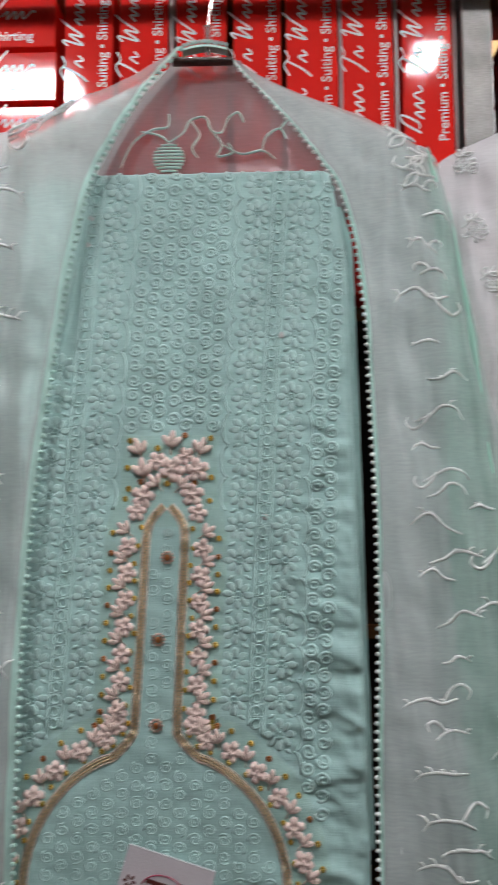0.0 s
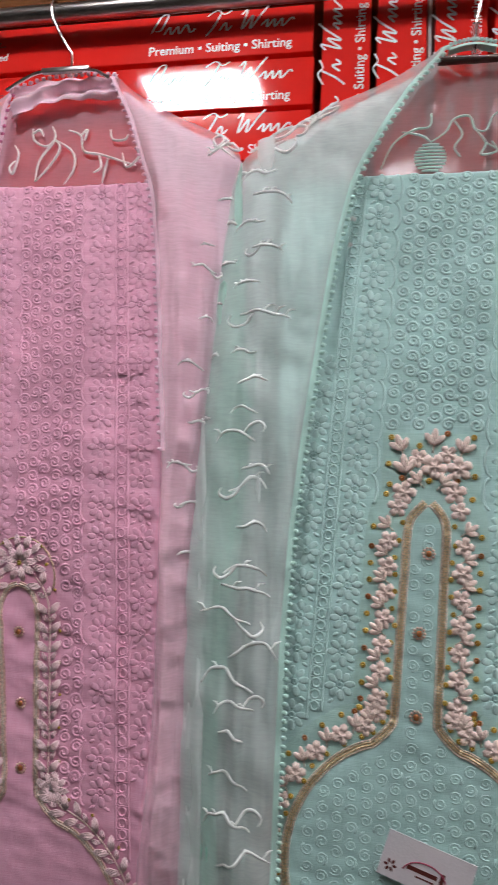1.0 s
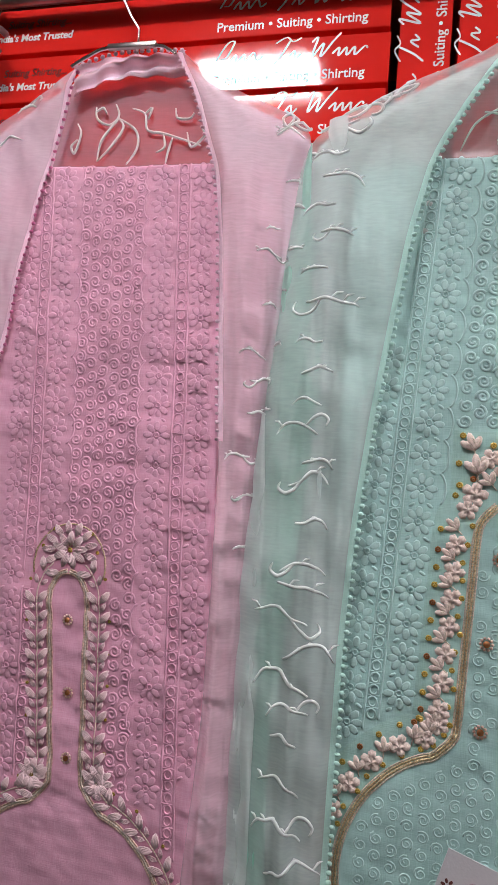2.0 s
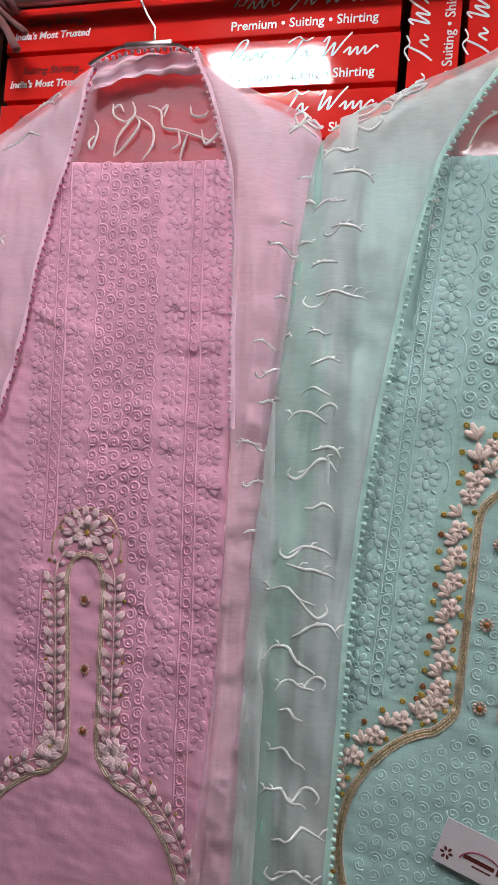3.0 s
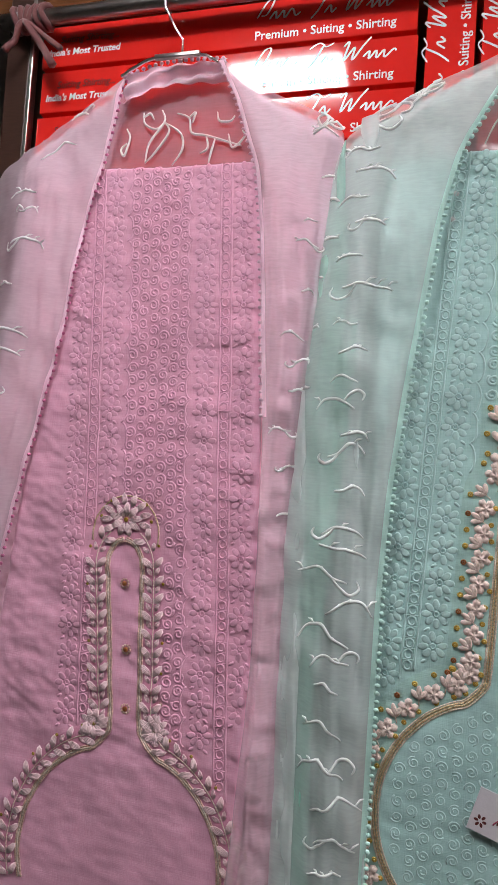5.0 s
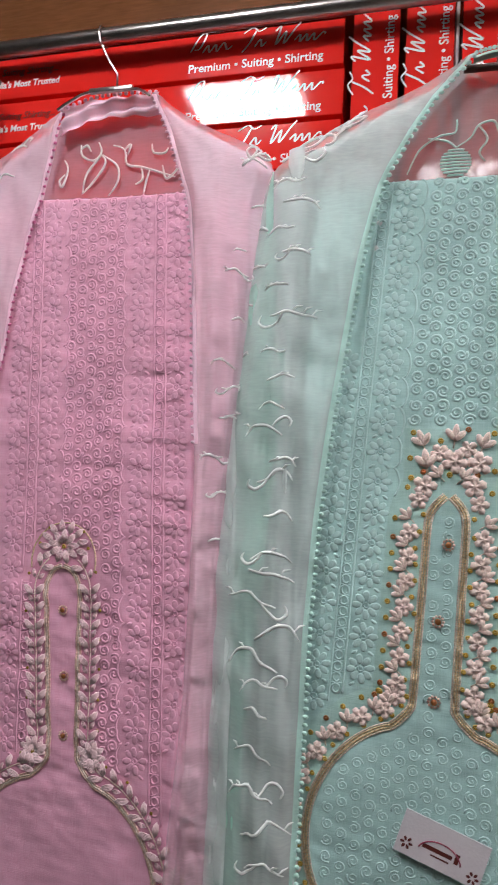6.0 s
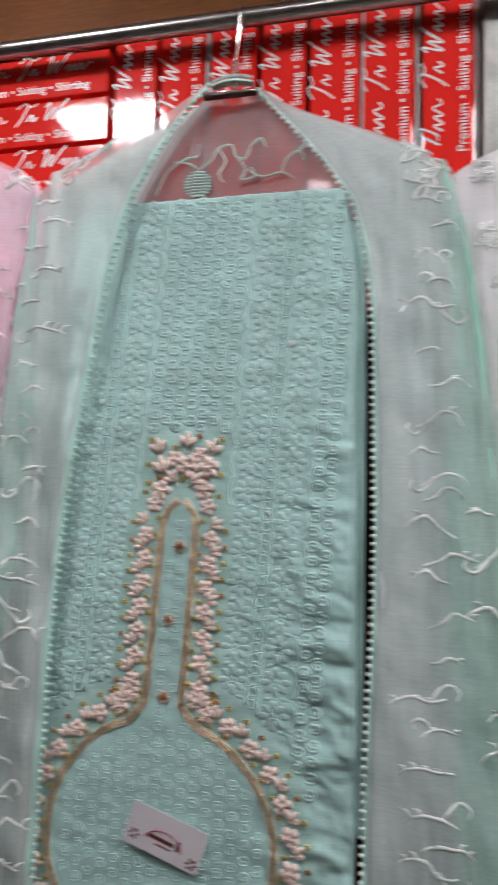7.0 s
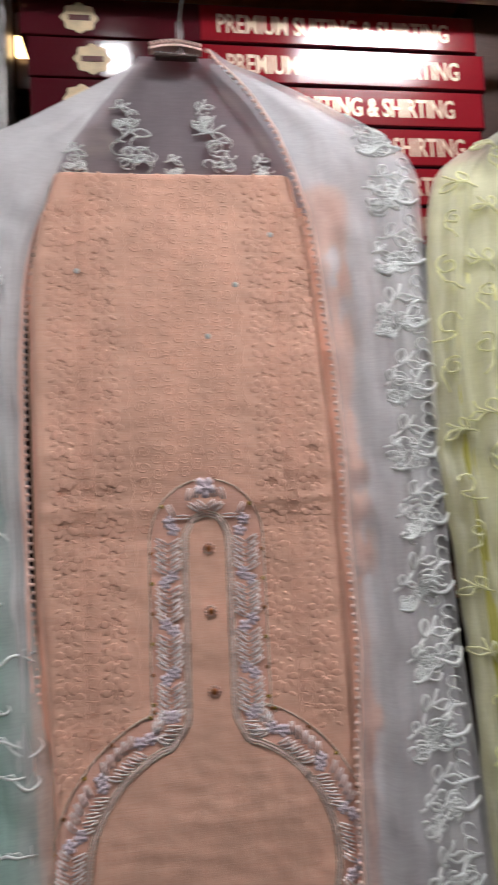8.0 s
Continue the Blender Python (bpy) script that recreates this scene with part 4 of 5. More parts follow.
def mint_rough(x, z):
    return 0.6 + 1.7 * max(0.0, min(1.0, (x + 0.03) / 0.08)) * max(0.0, min(1.0, (1.62 - z) / 0.35))


mint_panel = Panel(knots((1.747, -0.240), (1.4, -0.300), (1.1, -0.325), (0.6, -0.335)), knots((1.747, 0.078), (1.627, 0.096), (1.3, 0.101), (0.9, 0.106), (0.6, 0.10)), 1.747, 11, mint_rough)
kurta = thing("kurta_cloth", "mint green embroidered cotton suit length, folded and hung", "suit cloth", "suit cloths", at=(-0.07, 0.83, BOTTOM))
part("cloth", mint_panel.shape(90, 280), mint_cloth, kurta)
mint_key = Keyhole(-0.134, 1.302, -0.146, 1.028, 0.0195, -0.145, 0.868, 0.148, True, (-0.192, -0.072, 1.28, 1.393))


def mint_slant(z):
    return (z - 1.516) * (0.062 if z > 1.4 else 0.050) - (0.0014 if z <= 1.4 else 0.0)


embroider(mint_panel, mint_key, kurta, mint_thread, dict(slant=mint_slant, ref=1.516, rows=[
    ("daisies", -0.270, 0), ("lace", -0.243, 0), ("daisies", -0.214, 0), ("scallops", -0.196, 1), ("spirals", -0.122, 0.121),
    ("scallops", -0.048, -1), ("daisies", -0.030, 0), ("lace", -0.002, 0), ("daisies", 0.026, 0), ("scallops", 0.044, 1), ("spirals", 0.070, 0.035)]),
    lambda z: 0.060 if z < 1.3 else 0.052, 0.0020, 0.0011, 3)
neck = patch(mint_key, mint_panel, cloth("mint_organza", (0.39, 0.59, 0.545), 1200.0), kurta, 0.056)
cords(mint_key, mint_panel, None, neck, ((silver, 0.0006, 0.0013), (gold, 0.0036, 0.0017), (gold, 0.0068, 0.0015), (silver, 0.0094, 0.0012)))
rnd = random.Random(21)
for side in (-1, 1):
    for k, (x, z, n, tg) in enumerate(mint_key.along(side, 0.0160, 0.0262, 0.022)):
        if k % 2 == 0:
            set_on(ROSETTE, "rosette", neck, mint_panel, x, z, rnd.uniform(0, 6), 0.98)
        else:
            set_on(SPRIG, "leaf_sprig", neck, mint_panel, x + 0.003 * math.cos(n), z + 0.003 * math.sin(n), math.pi / 2 - n - side * 0.6, 1.12)
    for k, (x, z, n, tg) in enumerate(mint_key.along(side, 0.0208, 0.047, 0.0)):
        set_on(BEAD if k % 3 else COPPER, "bead", neck, mint_panel, x, z, 0, 1.25)
    for k, (x, z, n, tg) in enumerate(mint_key.along(side, 0.0208, 0.0150, 0.032)):
        set_on(BEAD, "bead", neck, mint_panel, x + rnd.uniform(-0.003, 0.003), z, 0, 1.15)
for dx, dz, me, nm, turn, s in ((0.006, 0.046, ROSETTE, "rosette", 0.2, 1.3), (-0.030, 0.012, ROSETTE, "rosette", 1.2, 1.2), (0.031, 0.014, ROSETTE, "rosette", 2.2, 1.2),
                                (0.037, 0.044, ROSETTE, "rosette", 0.8, 1.2), (-0.012, 0.026, SPRIG, "leaf_sprig", -0.7, 1.2), (0.016, 0.024, SPRIG, "leaf_sprig", 0.7, 1.2),
                                (-0.029, 0.038, SPRIG, "leaf_sprig", -0.15, 1.55), (-0.034, 0.066, SPRIG, "leaf_sprig", -0.35, 1.4), (0.005, 0.074, SPRIG, "leaf_sprig", 0.1, 1.4),
                                (0.040, 0.066, SPRIG, "leaf_sprig", 0.35, 1.4), (-0.013, 0.056, ROSETTE, "rosette", 0.4, 0.95), (0.023, 0.062, ROSETTE, "rosette", 1.7, 0.95), (-0.050, 0.048, BEAD, "bead", 0, 1.3), (-0.047, 0.082, BEAD, "bead", 0, 1.3), (-0.048, 0.022, BEAD, "bead", 0, 1.3),
                                (-0.012, 0.072, BEAD, "bead", 0, 1.3), (0.054, 0.084, BEAD, "bead", 0, 1.3), (0.0, 0.028, BEAD, "bead", 0, 1.3), (0.055, 0.035, BEAD, "bead", 0, 1.3), (0.022, 0.088, COPPER, "bead", 0, 1.3)):
    set_on(me, nm, neck, mint_panel, -0.134 + dx, 1.305 + dz, turn, s)
for x, z in ((-0.133, 1.243), (-0.143, 1.146), (-0.145, 1.047)):
    set_on(BUTTON, "button", neck, mint_panel, x, z, 0, 1.15)
sh = Shape()
for x, z in ((-0.237, 1.681), (-0.240, 1.645), (-0.013, 1.291), (0.01, 1.52)):
    blob(sh, stretch((x, mint_panel.y(x, z) - 0.001, z), 0.0042, 0.0007, 0.0042), 4, 10)
part("sequin", sh, sequin, kurta, "loose silver sequins", kind="stuff")

# the mint suit's plain under-cloth
under = thing("folded_cloth", "plain mint cotton lining folded behind the embroidered length", "cloth", "under cloths", at=(-0.25, 0.85, BOTTOM))
part("cloth", Panel(knots((1.75, -0.333), (1.6, -0.337), (1.45, -0.333), (1.3, -0.326), (1.1, -0.331), (0.6, -0.335)), knots((1.75, -0.10), (0.6, -0.10)), 1.750, 31, lambda x, z: 0.3 + 2.6 * max(0.0, min(1.0, (-0.26 - x) / 0.04)), 0.013, thick=0.026, crease=lambda x, z: crinkle(x, z, 5.3, 0.012)).shape(60, 220), mint_lining, under)
flap = thing("side_fold", "turned-back mint cloth edge hanging beside the panel", "cloth", "under cloths", at=(0.08, 0.85, 0.895))
part("cloth", Panel(knots((1.735, 0.05), (0.85, 0.06)), knots((1.735, 0.085), (1.66, 0.108), (1.447, 0.111), (1.2, 0.112), (0.85, 0.115)), 1.735, 33, lambda x, z: 1.2, 0.020, bottom=0.895, thick=0.010).shape(24, 120), mint_cloth, flap)

# copy of mint_dense, the shade at the right end put into its colour
mint_dense_shaded = sheer("mint_chiffon_double_shaded", (0.62, 0.70, 0.69), 0.95, 0.06)
mint_deep = sheer("mint_chiffon_folded", (0.50, 0.80, 0.69), 0.80)
mint_pale = sheer("mint_chiffon_pale", (0.90, 0.95, 0.94), 0.70)
stole = thing("stole", "sheer mint chiffon stole with white corded flowers over the hanger", "stole", "stoles", at=(-0.09, 0.83, 1.91))
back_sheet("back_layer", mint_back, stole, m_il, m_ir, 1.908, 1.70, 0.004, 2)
ml = Veil(m_il, m_ol, 1.914, 1.3, -0.006, 1.4, 0.0050)
mr = Veil(m_ir, m_or, 1.914, 2.1, 0.016, 1.3, 0.0065)
part("hanging_end", ml.shape(60, 190), mint_sheer, stole)
part("hanging_end", mr.shape(60, 190), mint_sheer, stole)


def fold(inner, outer, top, seed, dy, mat, label, depth=0.0022):
    """A pleat of the stole: a strip of chiffon between two creases."""
    part("pleat", Veil(inner, outer, top, seed, dy, 1.2, depth, bulge=0.003).shape(16, 130), mat, stole, label)


part("rear_layer", Veil(m_il, lambda z: m_ol(z) + 0.004, 1.912, 5.2, 0.050, 1.6, 0.006, 0.04, 1.0, 0.006).shape(36, 140), mint_dense, stole, "rear layer of the folded chiffon")
part("rear_layer", Veil(m_ir, lambda z: m_or(z) - 0.004, 1.912, 6.1, 0.040, 1.6, 0.006, 0.04, 1.0, 0.006).shape(36, 140), mint_dense_shaded, stole, "rear layer of the folded chiffon")
g_in = knots((1.75, -0.392), (1.66, -0.386), (1.575, -0.379), (1.4, -0.377), (1.26, -0.378), (1.15, -0.384), (1.05, -0.392), (0.6, -0.380))
fold(g_in, lambda z: m_ol(z) + 0.001, 1.765, 3.4, 0.006, mint_deep, "green double pleat of chiffon")
fold(knots((1.40, -0.424), (1.25, -0.411), (1.1, -0.408), (0.88, -0.400), (0.6, -0.392)), m_ol, 1.40, 4.6, -0.004, mint_pale, "pale outer pleat of chiffon")
fold(knots((1.5, -0.360), (1.34, -0.362), (1.2, -0.372), (1.0, -0.384), (0.6, -0.372)), knots((1.5, -0.376), (1.3, -0.388), (1.1, -0.404), (0.6, -0.394)), 1.5, 7.3, -0.001, mint_deep, "green double pleat of chiffon")
fold(knots((1.75, -0.346), (1.5, -0.352), (1.3, -0.343), (1.15, -0.330), (0.6, -0.305)), knots((1.75, -0.372), (1.5, -0.379), (1.3, -0.366), (1.15, -0.352), (0.6, -0.335)), 1.80, 2.9, -0.002, mint_pale, "pale pleat of chiffon")
fold(knots((1.45, -0.292), (1.3, -0.302), (1.1, -0.306), (0.6, -0.304)), knots((1.45, -0.296), (1.3, -0.322), (1.1, -0.334), (0.6, -0.332)), 1.45, 8.8, -0.002, mint_pale, "crumpled pale pleat of chiffon", 0.004)
fold(knots((1.78, 0.208), (1.54, 0.221), (1.36, 0.216), (1.2, 0.213), (1.0, 0.222), (0.6, 0.235)), knots((1.78, 0.215), (1.64, 0.246), (1.45, 0.274), (1.2, 0.303), (0.96, 0.328), (0.6, 0.36)), 1.78, 3.9, 0.024, mint_deep, "green double pleat of chiffon")
fold(knots((1.70, 0.232), (1.54, 0.246), (1.36, 0.258), (1.0, 0.285), (0.6, 0.31)), knots((1.70, 0.238), (1.54, 0.260), (1.36, 0.280), (1.0, 0.318), (0.6, 0.35)), 1.70, 5.9, 0.018, mint_deep, "green double pleat of chiffon")
fold(knots((1.60, 0.125), (1.3, 0.130), (1.1, 0.128), (0.6, 0.115)), knots((1.60, 0.135), (1.4, 0.165), (1.2, 0.188), (0.6, 0.195)), 1.60, 6.6, 0.018, mint_pale, "pale crumpled pleat of chiffon", 0.004)
mint_tape = cloth("mint_tape", (0.50, 0.73, 0.66), 1200.0)
neck_loop(-0.118, -0.056, 1.911, 0.006, mint_tape, mint_thread, stole)
edging(ml, mint_tape, mint_tape, stole, 1.912, BOTTOM, 0.0098, 0.0034, 0.007)
edging(mr, mint_tape, white_thread, stole, 1.912, BOTTOM, 0.0098, 0.0029)
sh, rnd = Shape(), random.Random(8)
vine(ml, sh, rnd, knots((1.80, -0.345), (1.72, -0.362), (1.5, -0.366), (1.3, -0.366), (1.1, -0.362), (0.6, -0.345)), 1.79, 0.72, 0.040, 0.036)
vine(ml, sh, rnd, lambda z: m_ol(z) + 0.008, 1.75, 1.28, 0.060, 0.018, -1)
vine(mr, sh, rnd, lambda z: 0.201 + 0.004 * math.sin(z * 17), 1.80, 0.72, 0.038, 0.036, -1)
vine(mr, sh, rnd, lambda z: m_or(z) - 0.050, 1.30, 0.72, 0.062, 0.038, 1)
for dx, dz, sz in ((0.0, 0.0, 0.040), (0.022, -0.030, 0.034), (0.010, -0.062, 0.030)):
    work(sh, leaf_motif(0), 0.180 + dx, 1.795 + dz, sz, 0.5, lambda x, z: mr.near(x, z, 0.001), 0.0020, -1)
work(sh, leaf_motif(0), -0.290, 1.826, 0.034, 0.5, lambda x, z: ml.near(x, z, 0.001), 0.0020)
work(sh, vine_motif(0), -0.335, 1.806, 0.050, 0.35, lambda x, z: ml.near(x, z, 0.001), 0.0020)
part("cord_embroidery", sh, white_thread, stole, "white corded scrolls", kind="stuff")
sh = Shape()
flat = lambda x, z: (x, 0.836, z)
for st in ([(-0.202, 1.756), (-0.186, 1.790), (-0.160, 1.808), (-0.139, 1.812), (-0.137, 1.830)], [(-0.175, 1.806), (-0.150, 1.800), (-0.137, 1.790)],
           [(-0.137, 1.790), (-0.118, 1.803), (-0.108, 1.820), (-0.088, 1.824), (-0.080, 1.806), (-0.066, 1.803), (-0.058, 1.822)], [(-0.108, 1.820), (-0.096, 1.800), (-0.106, 1.782), (-0.098, 1.768)],
           [(-0.080, 1.806), (-0.066, 1.786), (-0.072, 1.770), (-0.052, 1.774), (-0.058, 1.788)], [(-0.066, 1.786), (-0.040, 1.772), (-0.012, 1.776), (0.006, 1.764)],
           [(-0.012, 1.776), (-0.006, 1.796), (0.012, 1.806), (0.020, 1.792)], [(-0.058, 1.822), (-0.044, 1.830), (-0.036, 1.816)], [(0.012, 1.806), (0.022, 1.818)]):
    tube(sh, [flat(x, z) for x, z in curl(st, 5)], 0.0014, 5, taper=lambda q: 0.7 + 0.5 * math.sin(math.pi * q))
for k in range(9):
    zz = 1.750 + 0.0045 * k
    hw = 0.021 * math.sqrt(max(0.05, 1 - ((zz - 1.768) / 0.021) ** 2))
    tube(sh, [flat(-0.137 - hw, zz), flat(-0.137, zz + 0.001), flat(-0.137 + hw, zz)], 0.0017, 5)
part("cord_embroidery", sh, mint_tape, stole, "pale mint corded bouquet", kind="stuff")

# swing tag on the yoke
tag = thing("price_tag", "white printed card tag lying on the mint cloth", "tag", at=(-0.13, 0.78, 0.88))
ang = math.radians(-17)
sh = Shape()
block(sh, -0.052, 0.052, -0.0006, 0.0006, -0.026, 0.026)
tm = Matrix.Translation((-0.131, mint_panel.y(-0.131, 0.882) - 0.006, 0.880)) @ Matrix.Rotation(-ang, 4, "Y") @ Matrix.Rotation(math.radians(-3), 4, "X")
piece("card", sh.mesh("card", paper, False), tag, tm)
sh = Shape()
tube(sh, [(0.026 * math.cos(a), -0.0009, -0.013 + 0.018 * math.sin(a)) for a in [math.radians(d) for d in range(10, 171, 10)]], 0.0009, 5)
piece("arc_mark", sh.mesh("arc_mark", material("tag_maroon", (0.35, 0.05, 0.10), 0.5)), tag, tm, "maroon printed arc")
sh = Shape()
for x0, x1, z0, z1 in ((-0.022, 0.014, -0.008, -0.003), (0.017, 0.022, -0.010, 0.002), (-0.010, 0.012, -0.0135, -0.0115)):
    block(sh, x0, x1, -0.0009, -0.0005, z0, z1)
for cx, cz in ((-0.040, -0.012), (0.042, -0.016)):
    for k in range(6):
        a = math.pi * k / 3
        blob(sh, stretch((cx + 0.005 * math.cos(a), -0.0007, cz + 0.005 * math.sin(a)), 0.0028, 0.0004, 0.0018, -a), 4, 6)
piece("print", sh.mesh("print", dark_ink, False), tag, tm, "dark printed bars and rosettes")

# ================================================================ pink suit
p_il = knots((1.895, -0.740), (1.887, -0.75), (1.816, -0.76), (1.75, -0.772), (1.666, -0.79), (1.573, -0.803), (1.463, -0.815), (1.368, -0.83), (1.261, -0.851), (0.6, -0.95))
p_ol = knots((1.897, -0.744), (1.884, -0.779), (1.848, -0.835), (1.8, -0.911), (1.75, -0.975), (1.6, -0.99), (0.6, -1.04))
p_ir = knots((1.905, -0.594), (1.844, -0.561), (1.762, -0.532), (1.726, -0.518), (1.621, -0.503), (1.493, -0.492), (1.33, -0.478), (1.17, -0.473), (1.01, -0.47), (0.86, -0.476), (0.6, -0.488))
p_or = knots((1.907, -0.590), (1.851, -0.512), (1.817, -0.44), (1.788, -0.391), (1.76, -0.395), (1.724, -0.408), (1.647, -0.412), (1.528, -0.418), (1.36, -0.430), (1.25, -0.434), (1.02, -0.432), (0.6, -0.418))
hanger("chrome wire hanger with a flat steel sleeve on the rail", -0.686, (-0.692, -0.619, 1.908), True, False)
pink_panel = Panel(knots((1.75, -0.790), (1.4, -0.85), (1.0, -0.88), (0.6, -0.90)), knots((1.75, -0.526), (1.62, -0.510), (1.49, -0.502), (1.41, -0.494), (1.25, -0.482), (1.09, -0.474), (0.8, -0.470), (0.6, -0.468)), 1.750, 17, lambda x, z: 1.15 - 0.6 * max(0.0, min(1.0, (0.90 - z) / 0.05)))
kurta = thing("kurta_cloth", "pink embroidered cotton suit length, folded and hung", "suit cloth", "suit cloths", at=(-0.65, 0.83, BOTTOM))
part("cloth", pink_panel.shape(90, 280), pink_cloth, kurta)
pink_key = Keyhole(-0.676, 1.168, -0.647, 0.892, 0.0205, -0.646, 0.733, 0.148, False, (-0.715, -0.64, 1.16, 1.216))


def pink_slant(z):
    return (1.62 - z) * 0.075


embroider(pink_panel, pink_key, kurta, pink_thread, dict(slant=pink_slant, ref=1.62, rows=[
    ("daisies", -0.795, 0), ("lace", -0.768, 0), ("daisies", -0.740, 0), ("scallops", -0.721, 1), ("spirals", -0.665, 0.098), ("scallops", -0.610, -1),
    ("daisies", -0.590, 0), ("lace", -0.5605, 0), ("daisies", -0.533, 0), ("scallops", -0.516, 1)]), lambda z: 0.036 if z < 1.15 else 0.050, 0.0019, None, 4)
neck = patch(pink_key, pink_panel, cloth("pink_organza", (0.70, 0.31, 0.43), 1200.0), kurta, 0.034)
cords(pink_key, pink_panel, None, neck, ((rose_gold, 0.0008, 0.0014), (silver, 0.0036, 0.0016), (rose_gold, 0.0064, 0.0014)))
# the arched rim over the slit
sh = Shape()
tube(sh, [(x, pink_panel.y(x, z) - 0.0008, z) for x, z in [(-0.676 + 0.052 * math.cos(a), 1.180 + 0.055 * math.sin(a)) for a in [math.radians(d) for d in range(-15, 196, 5)]]], 0.0013, 5)
part("rim_cord", sh, gold, neck, "thin gold stitched rim")
for side in (-1, 1):
    sh = Shape()
    tube(sh, [(x, pink_panel.y(x, z) - 0.001, z) for x, z, _, _ in pink_key.along(side, 0.004, 0.0215, 0.012)], 0.0009, 5)
    part("stem", sh, silver, neck, "silver stitched stem")
    for k, (x, z, n, tg) in enumerate(pink_key.along(side, 0.0125, 0.0215, 0.016)):
        pale = k % 2 == 0
        for q in (-1, 1):
            nx, nz = math.cos(n) * q * (0.0088 if pale else 0.0062), math.sin(n) * q * (0.0088 if pale else 0.0062)
            set_on(PALE_LEAF if pale else LEAF, "satin_leaf", neck, pink_panel, x + nx, z + nz, math.pi / 2 - tg + q * side * (0.75 if pale else 0.55) + math.pi, 1.5 if pale else 1.0)
    for k, (x, z, n, tg) in enumerate(pink_key.along(side, 0.041, 0.036, 0.03)):
        set_on(BEAD, "bead", neck, pink_panel, x, z, 0, 0.8)
    x, z, n, tg = pink_key.along(side, 0.302, 0.027, 0.288)[0]
    for k in range(9):
        a = 2 * math.pi * k / 9
        set_on(PALE_LEAF, "satin_leaf", neck, pink_panel, x + 0.0125 * math.cos(a), z + 0.0125 * math.sin(a), math.pi / 2 - a, 1.35)
    set_on(BEAD, "bead", neck, pink_panel, x, z, 0, 1.3)
for ring, count, size in ((0.031, 13, 1.5), (0.016, 9, 1.55)):
    for k in range(count):
        a = 2 * math.pi * k / count + ring * 9
        if ring < 0.02 or math.sin(a) > -0.5:
            set_on(PALE_LEAF if k % 3 else LEAF, "satin_leaf", neck, pink_panel, -0.677 + ring * math.cos(a), 1.200 + ring * 0.95 * math.sin(a), math.pi / 2 - a, size)
set_on(BEAD, "bead", neck, pink_panel, -0.677, 1.200, 0, 1.2)
for dx, dz in ((-0.040, 0.012), (0.040, 0.010), (-0.026, 0.036), (0.030, 0.034)):
    set_on(BEAD, "bead", neck, pink_panel, -0.677 + dx, 1.190 + dz, 0, 0.9)
for x, z in ((-0.670, 1.108), (-0.658, 1.016), (-0.650, 0.935)):
    set_on(BUTTON, "button", neck, pink_panel, x, z, 0, 1.05)
under = thing("folded_cloth", "plain pink cotton lining folded behind the embroidered length", "cloth", "under cloths", at=(-0.6, 0.85, BOTTOM))
part("cloth", Panel(knots((1.75, -0.905), (1.4, -0.94), (0.6, -0.96)), knots((1.75, -0.424), (1.6, -0.432), (1.3, -0.440), (1.0, -0.436), (0.6, -0.425)), 1.748, 37, lambda x, z: 0.3 + 2.8 * max(0.0, min(1.0, (x + 0.492) / 0.03)) + 2.4 * max(0.0, min(1.0, (-0.80 - x) / 0.03)), 0.010, thick=0.030, crease=lambda x, z: crinkle(x, z, 3.1, 0.016)).shape(110, 240), pink_lining, under)
stole = thing("stole", "sheer pink chiffon stole with white corded flowers over the hanger", "stole", "stoles", at=(-0.66, 0.83, 1.90))
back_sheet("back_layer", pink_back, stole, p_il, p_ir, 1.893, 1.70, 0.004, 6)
pl = Veil(p_il, p_ol, 1.894, 2.7, 0.002, 1.6, 0.006)
pr = Veil(p_ir, p_or, 1.903, 0.6, -0.008, 1.2, 0.004, bulge=0.008)
part("hanging_end", pl.shape(), pink_sheer, stole)
part("hanging_end", pr.shape(), pink_thin, stole)
part("rear_layer", Veil(p_il, p_ol, 1.892, 5.7, 0.040, 2.2, 0.006, 0.04, 1.0, 0.006).shape(30, 120), pink_dense, stole, "rear layer of the folded chiffon")
part("rear_layer", Veil(p_ir, lambda z: p_or(z) + (0.018 if z < 1.7 else 0.018 * max(0, (1.78 - z) / 0.08)), 1.901, 7.7, 0.046, 2.2, 0.007, 0.04, 1.0, 0.006).shape(30, 120), pink_dense, stole, "rear layer of the folded chiffon")
pink_tape, pink_bead = cloth("pink_tape", (0.82, 0.55, 0.66), 1200.0), cloth("deep_pink_thread", (0.62, 0.16, 0.32), 1200.0)
edging(pl, pink_tape, pink_bead, stole, 1.890, BOTTOM, 0.0120, 0.0030)
edging(pr, pink_tape, pink_tape, stole, 1.900, 1.36, 0.0105, 0.0028, 0.006)
sh = Shape()
vine(pl, sh, rnd, lambda z: p_il(z) + (p_ol(z) - p_il(z)) * 0.55, 1.84, 0.75, 0.056, 0.036, 1)
vine(pr, sh, rnd, lambda z: p_or(z) - 0.010, 1.78, 1.22, 0.055, 0.020, -1, 0.0012)
work(sh, leaf_motif(0), -0.418, 1.792, 0.034, 0.2, lambda x, z: pr.near(x, z, 0.001), 0.0018)
part("cord_embroidery", sh, white_thread, stole, "white corded scrolls", kind="stuff")
sh = Shape()
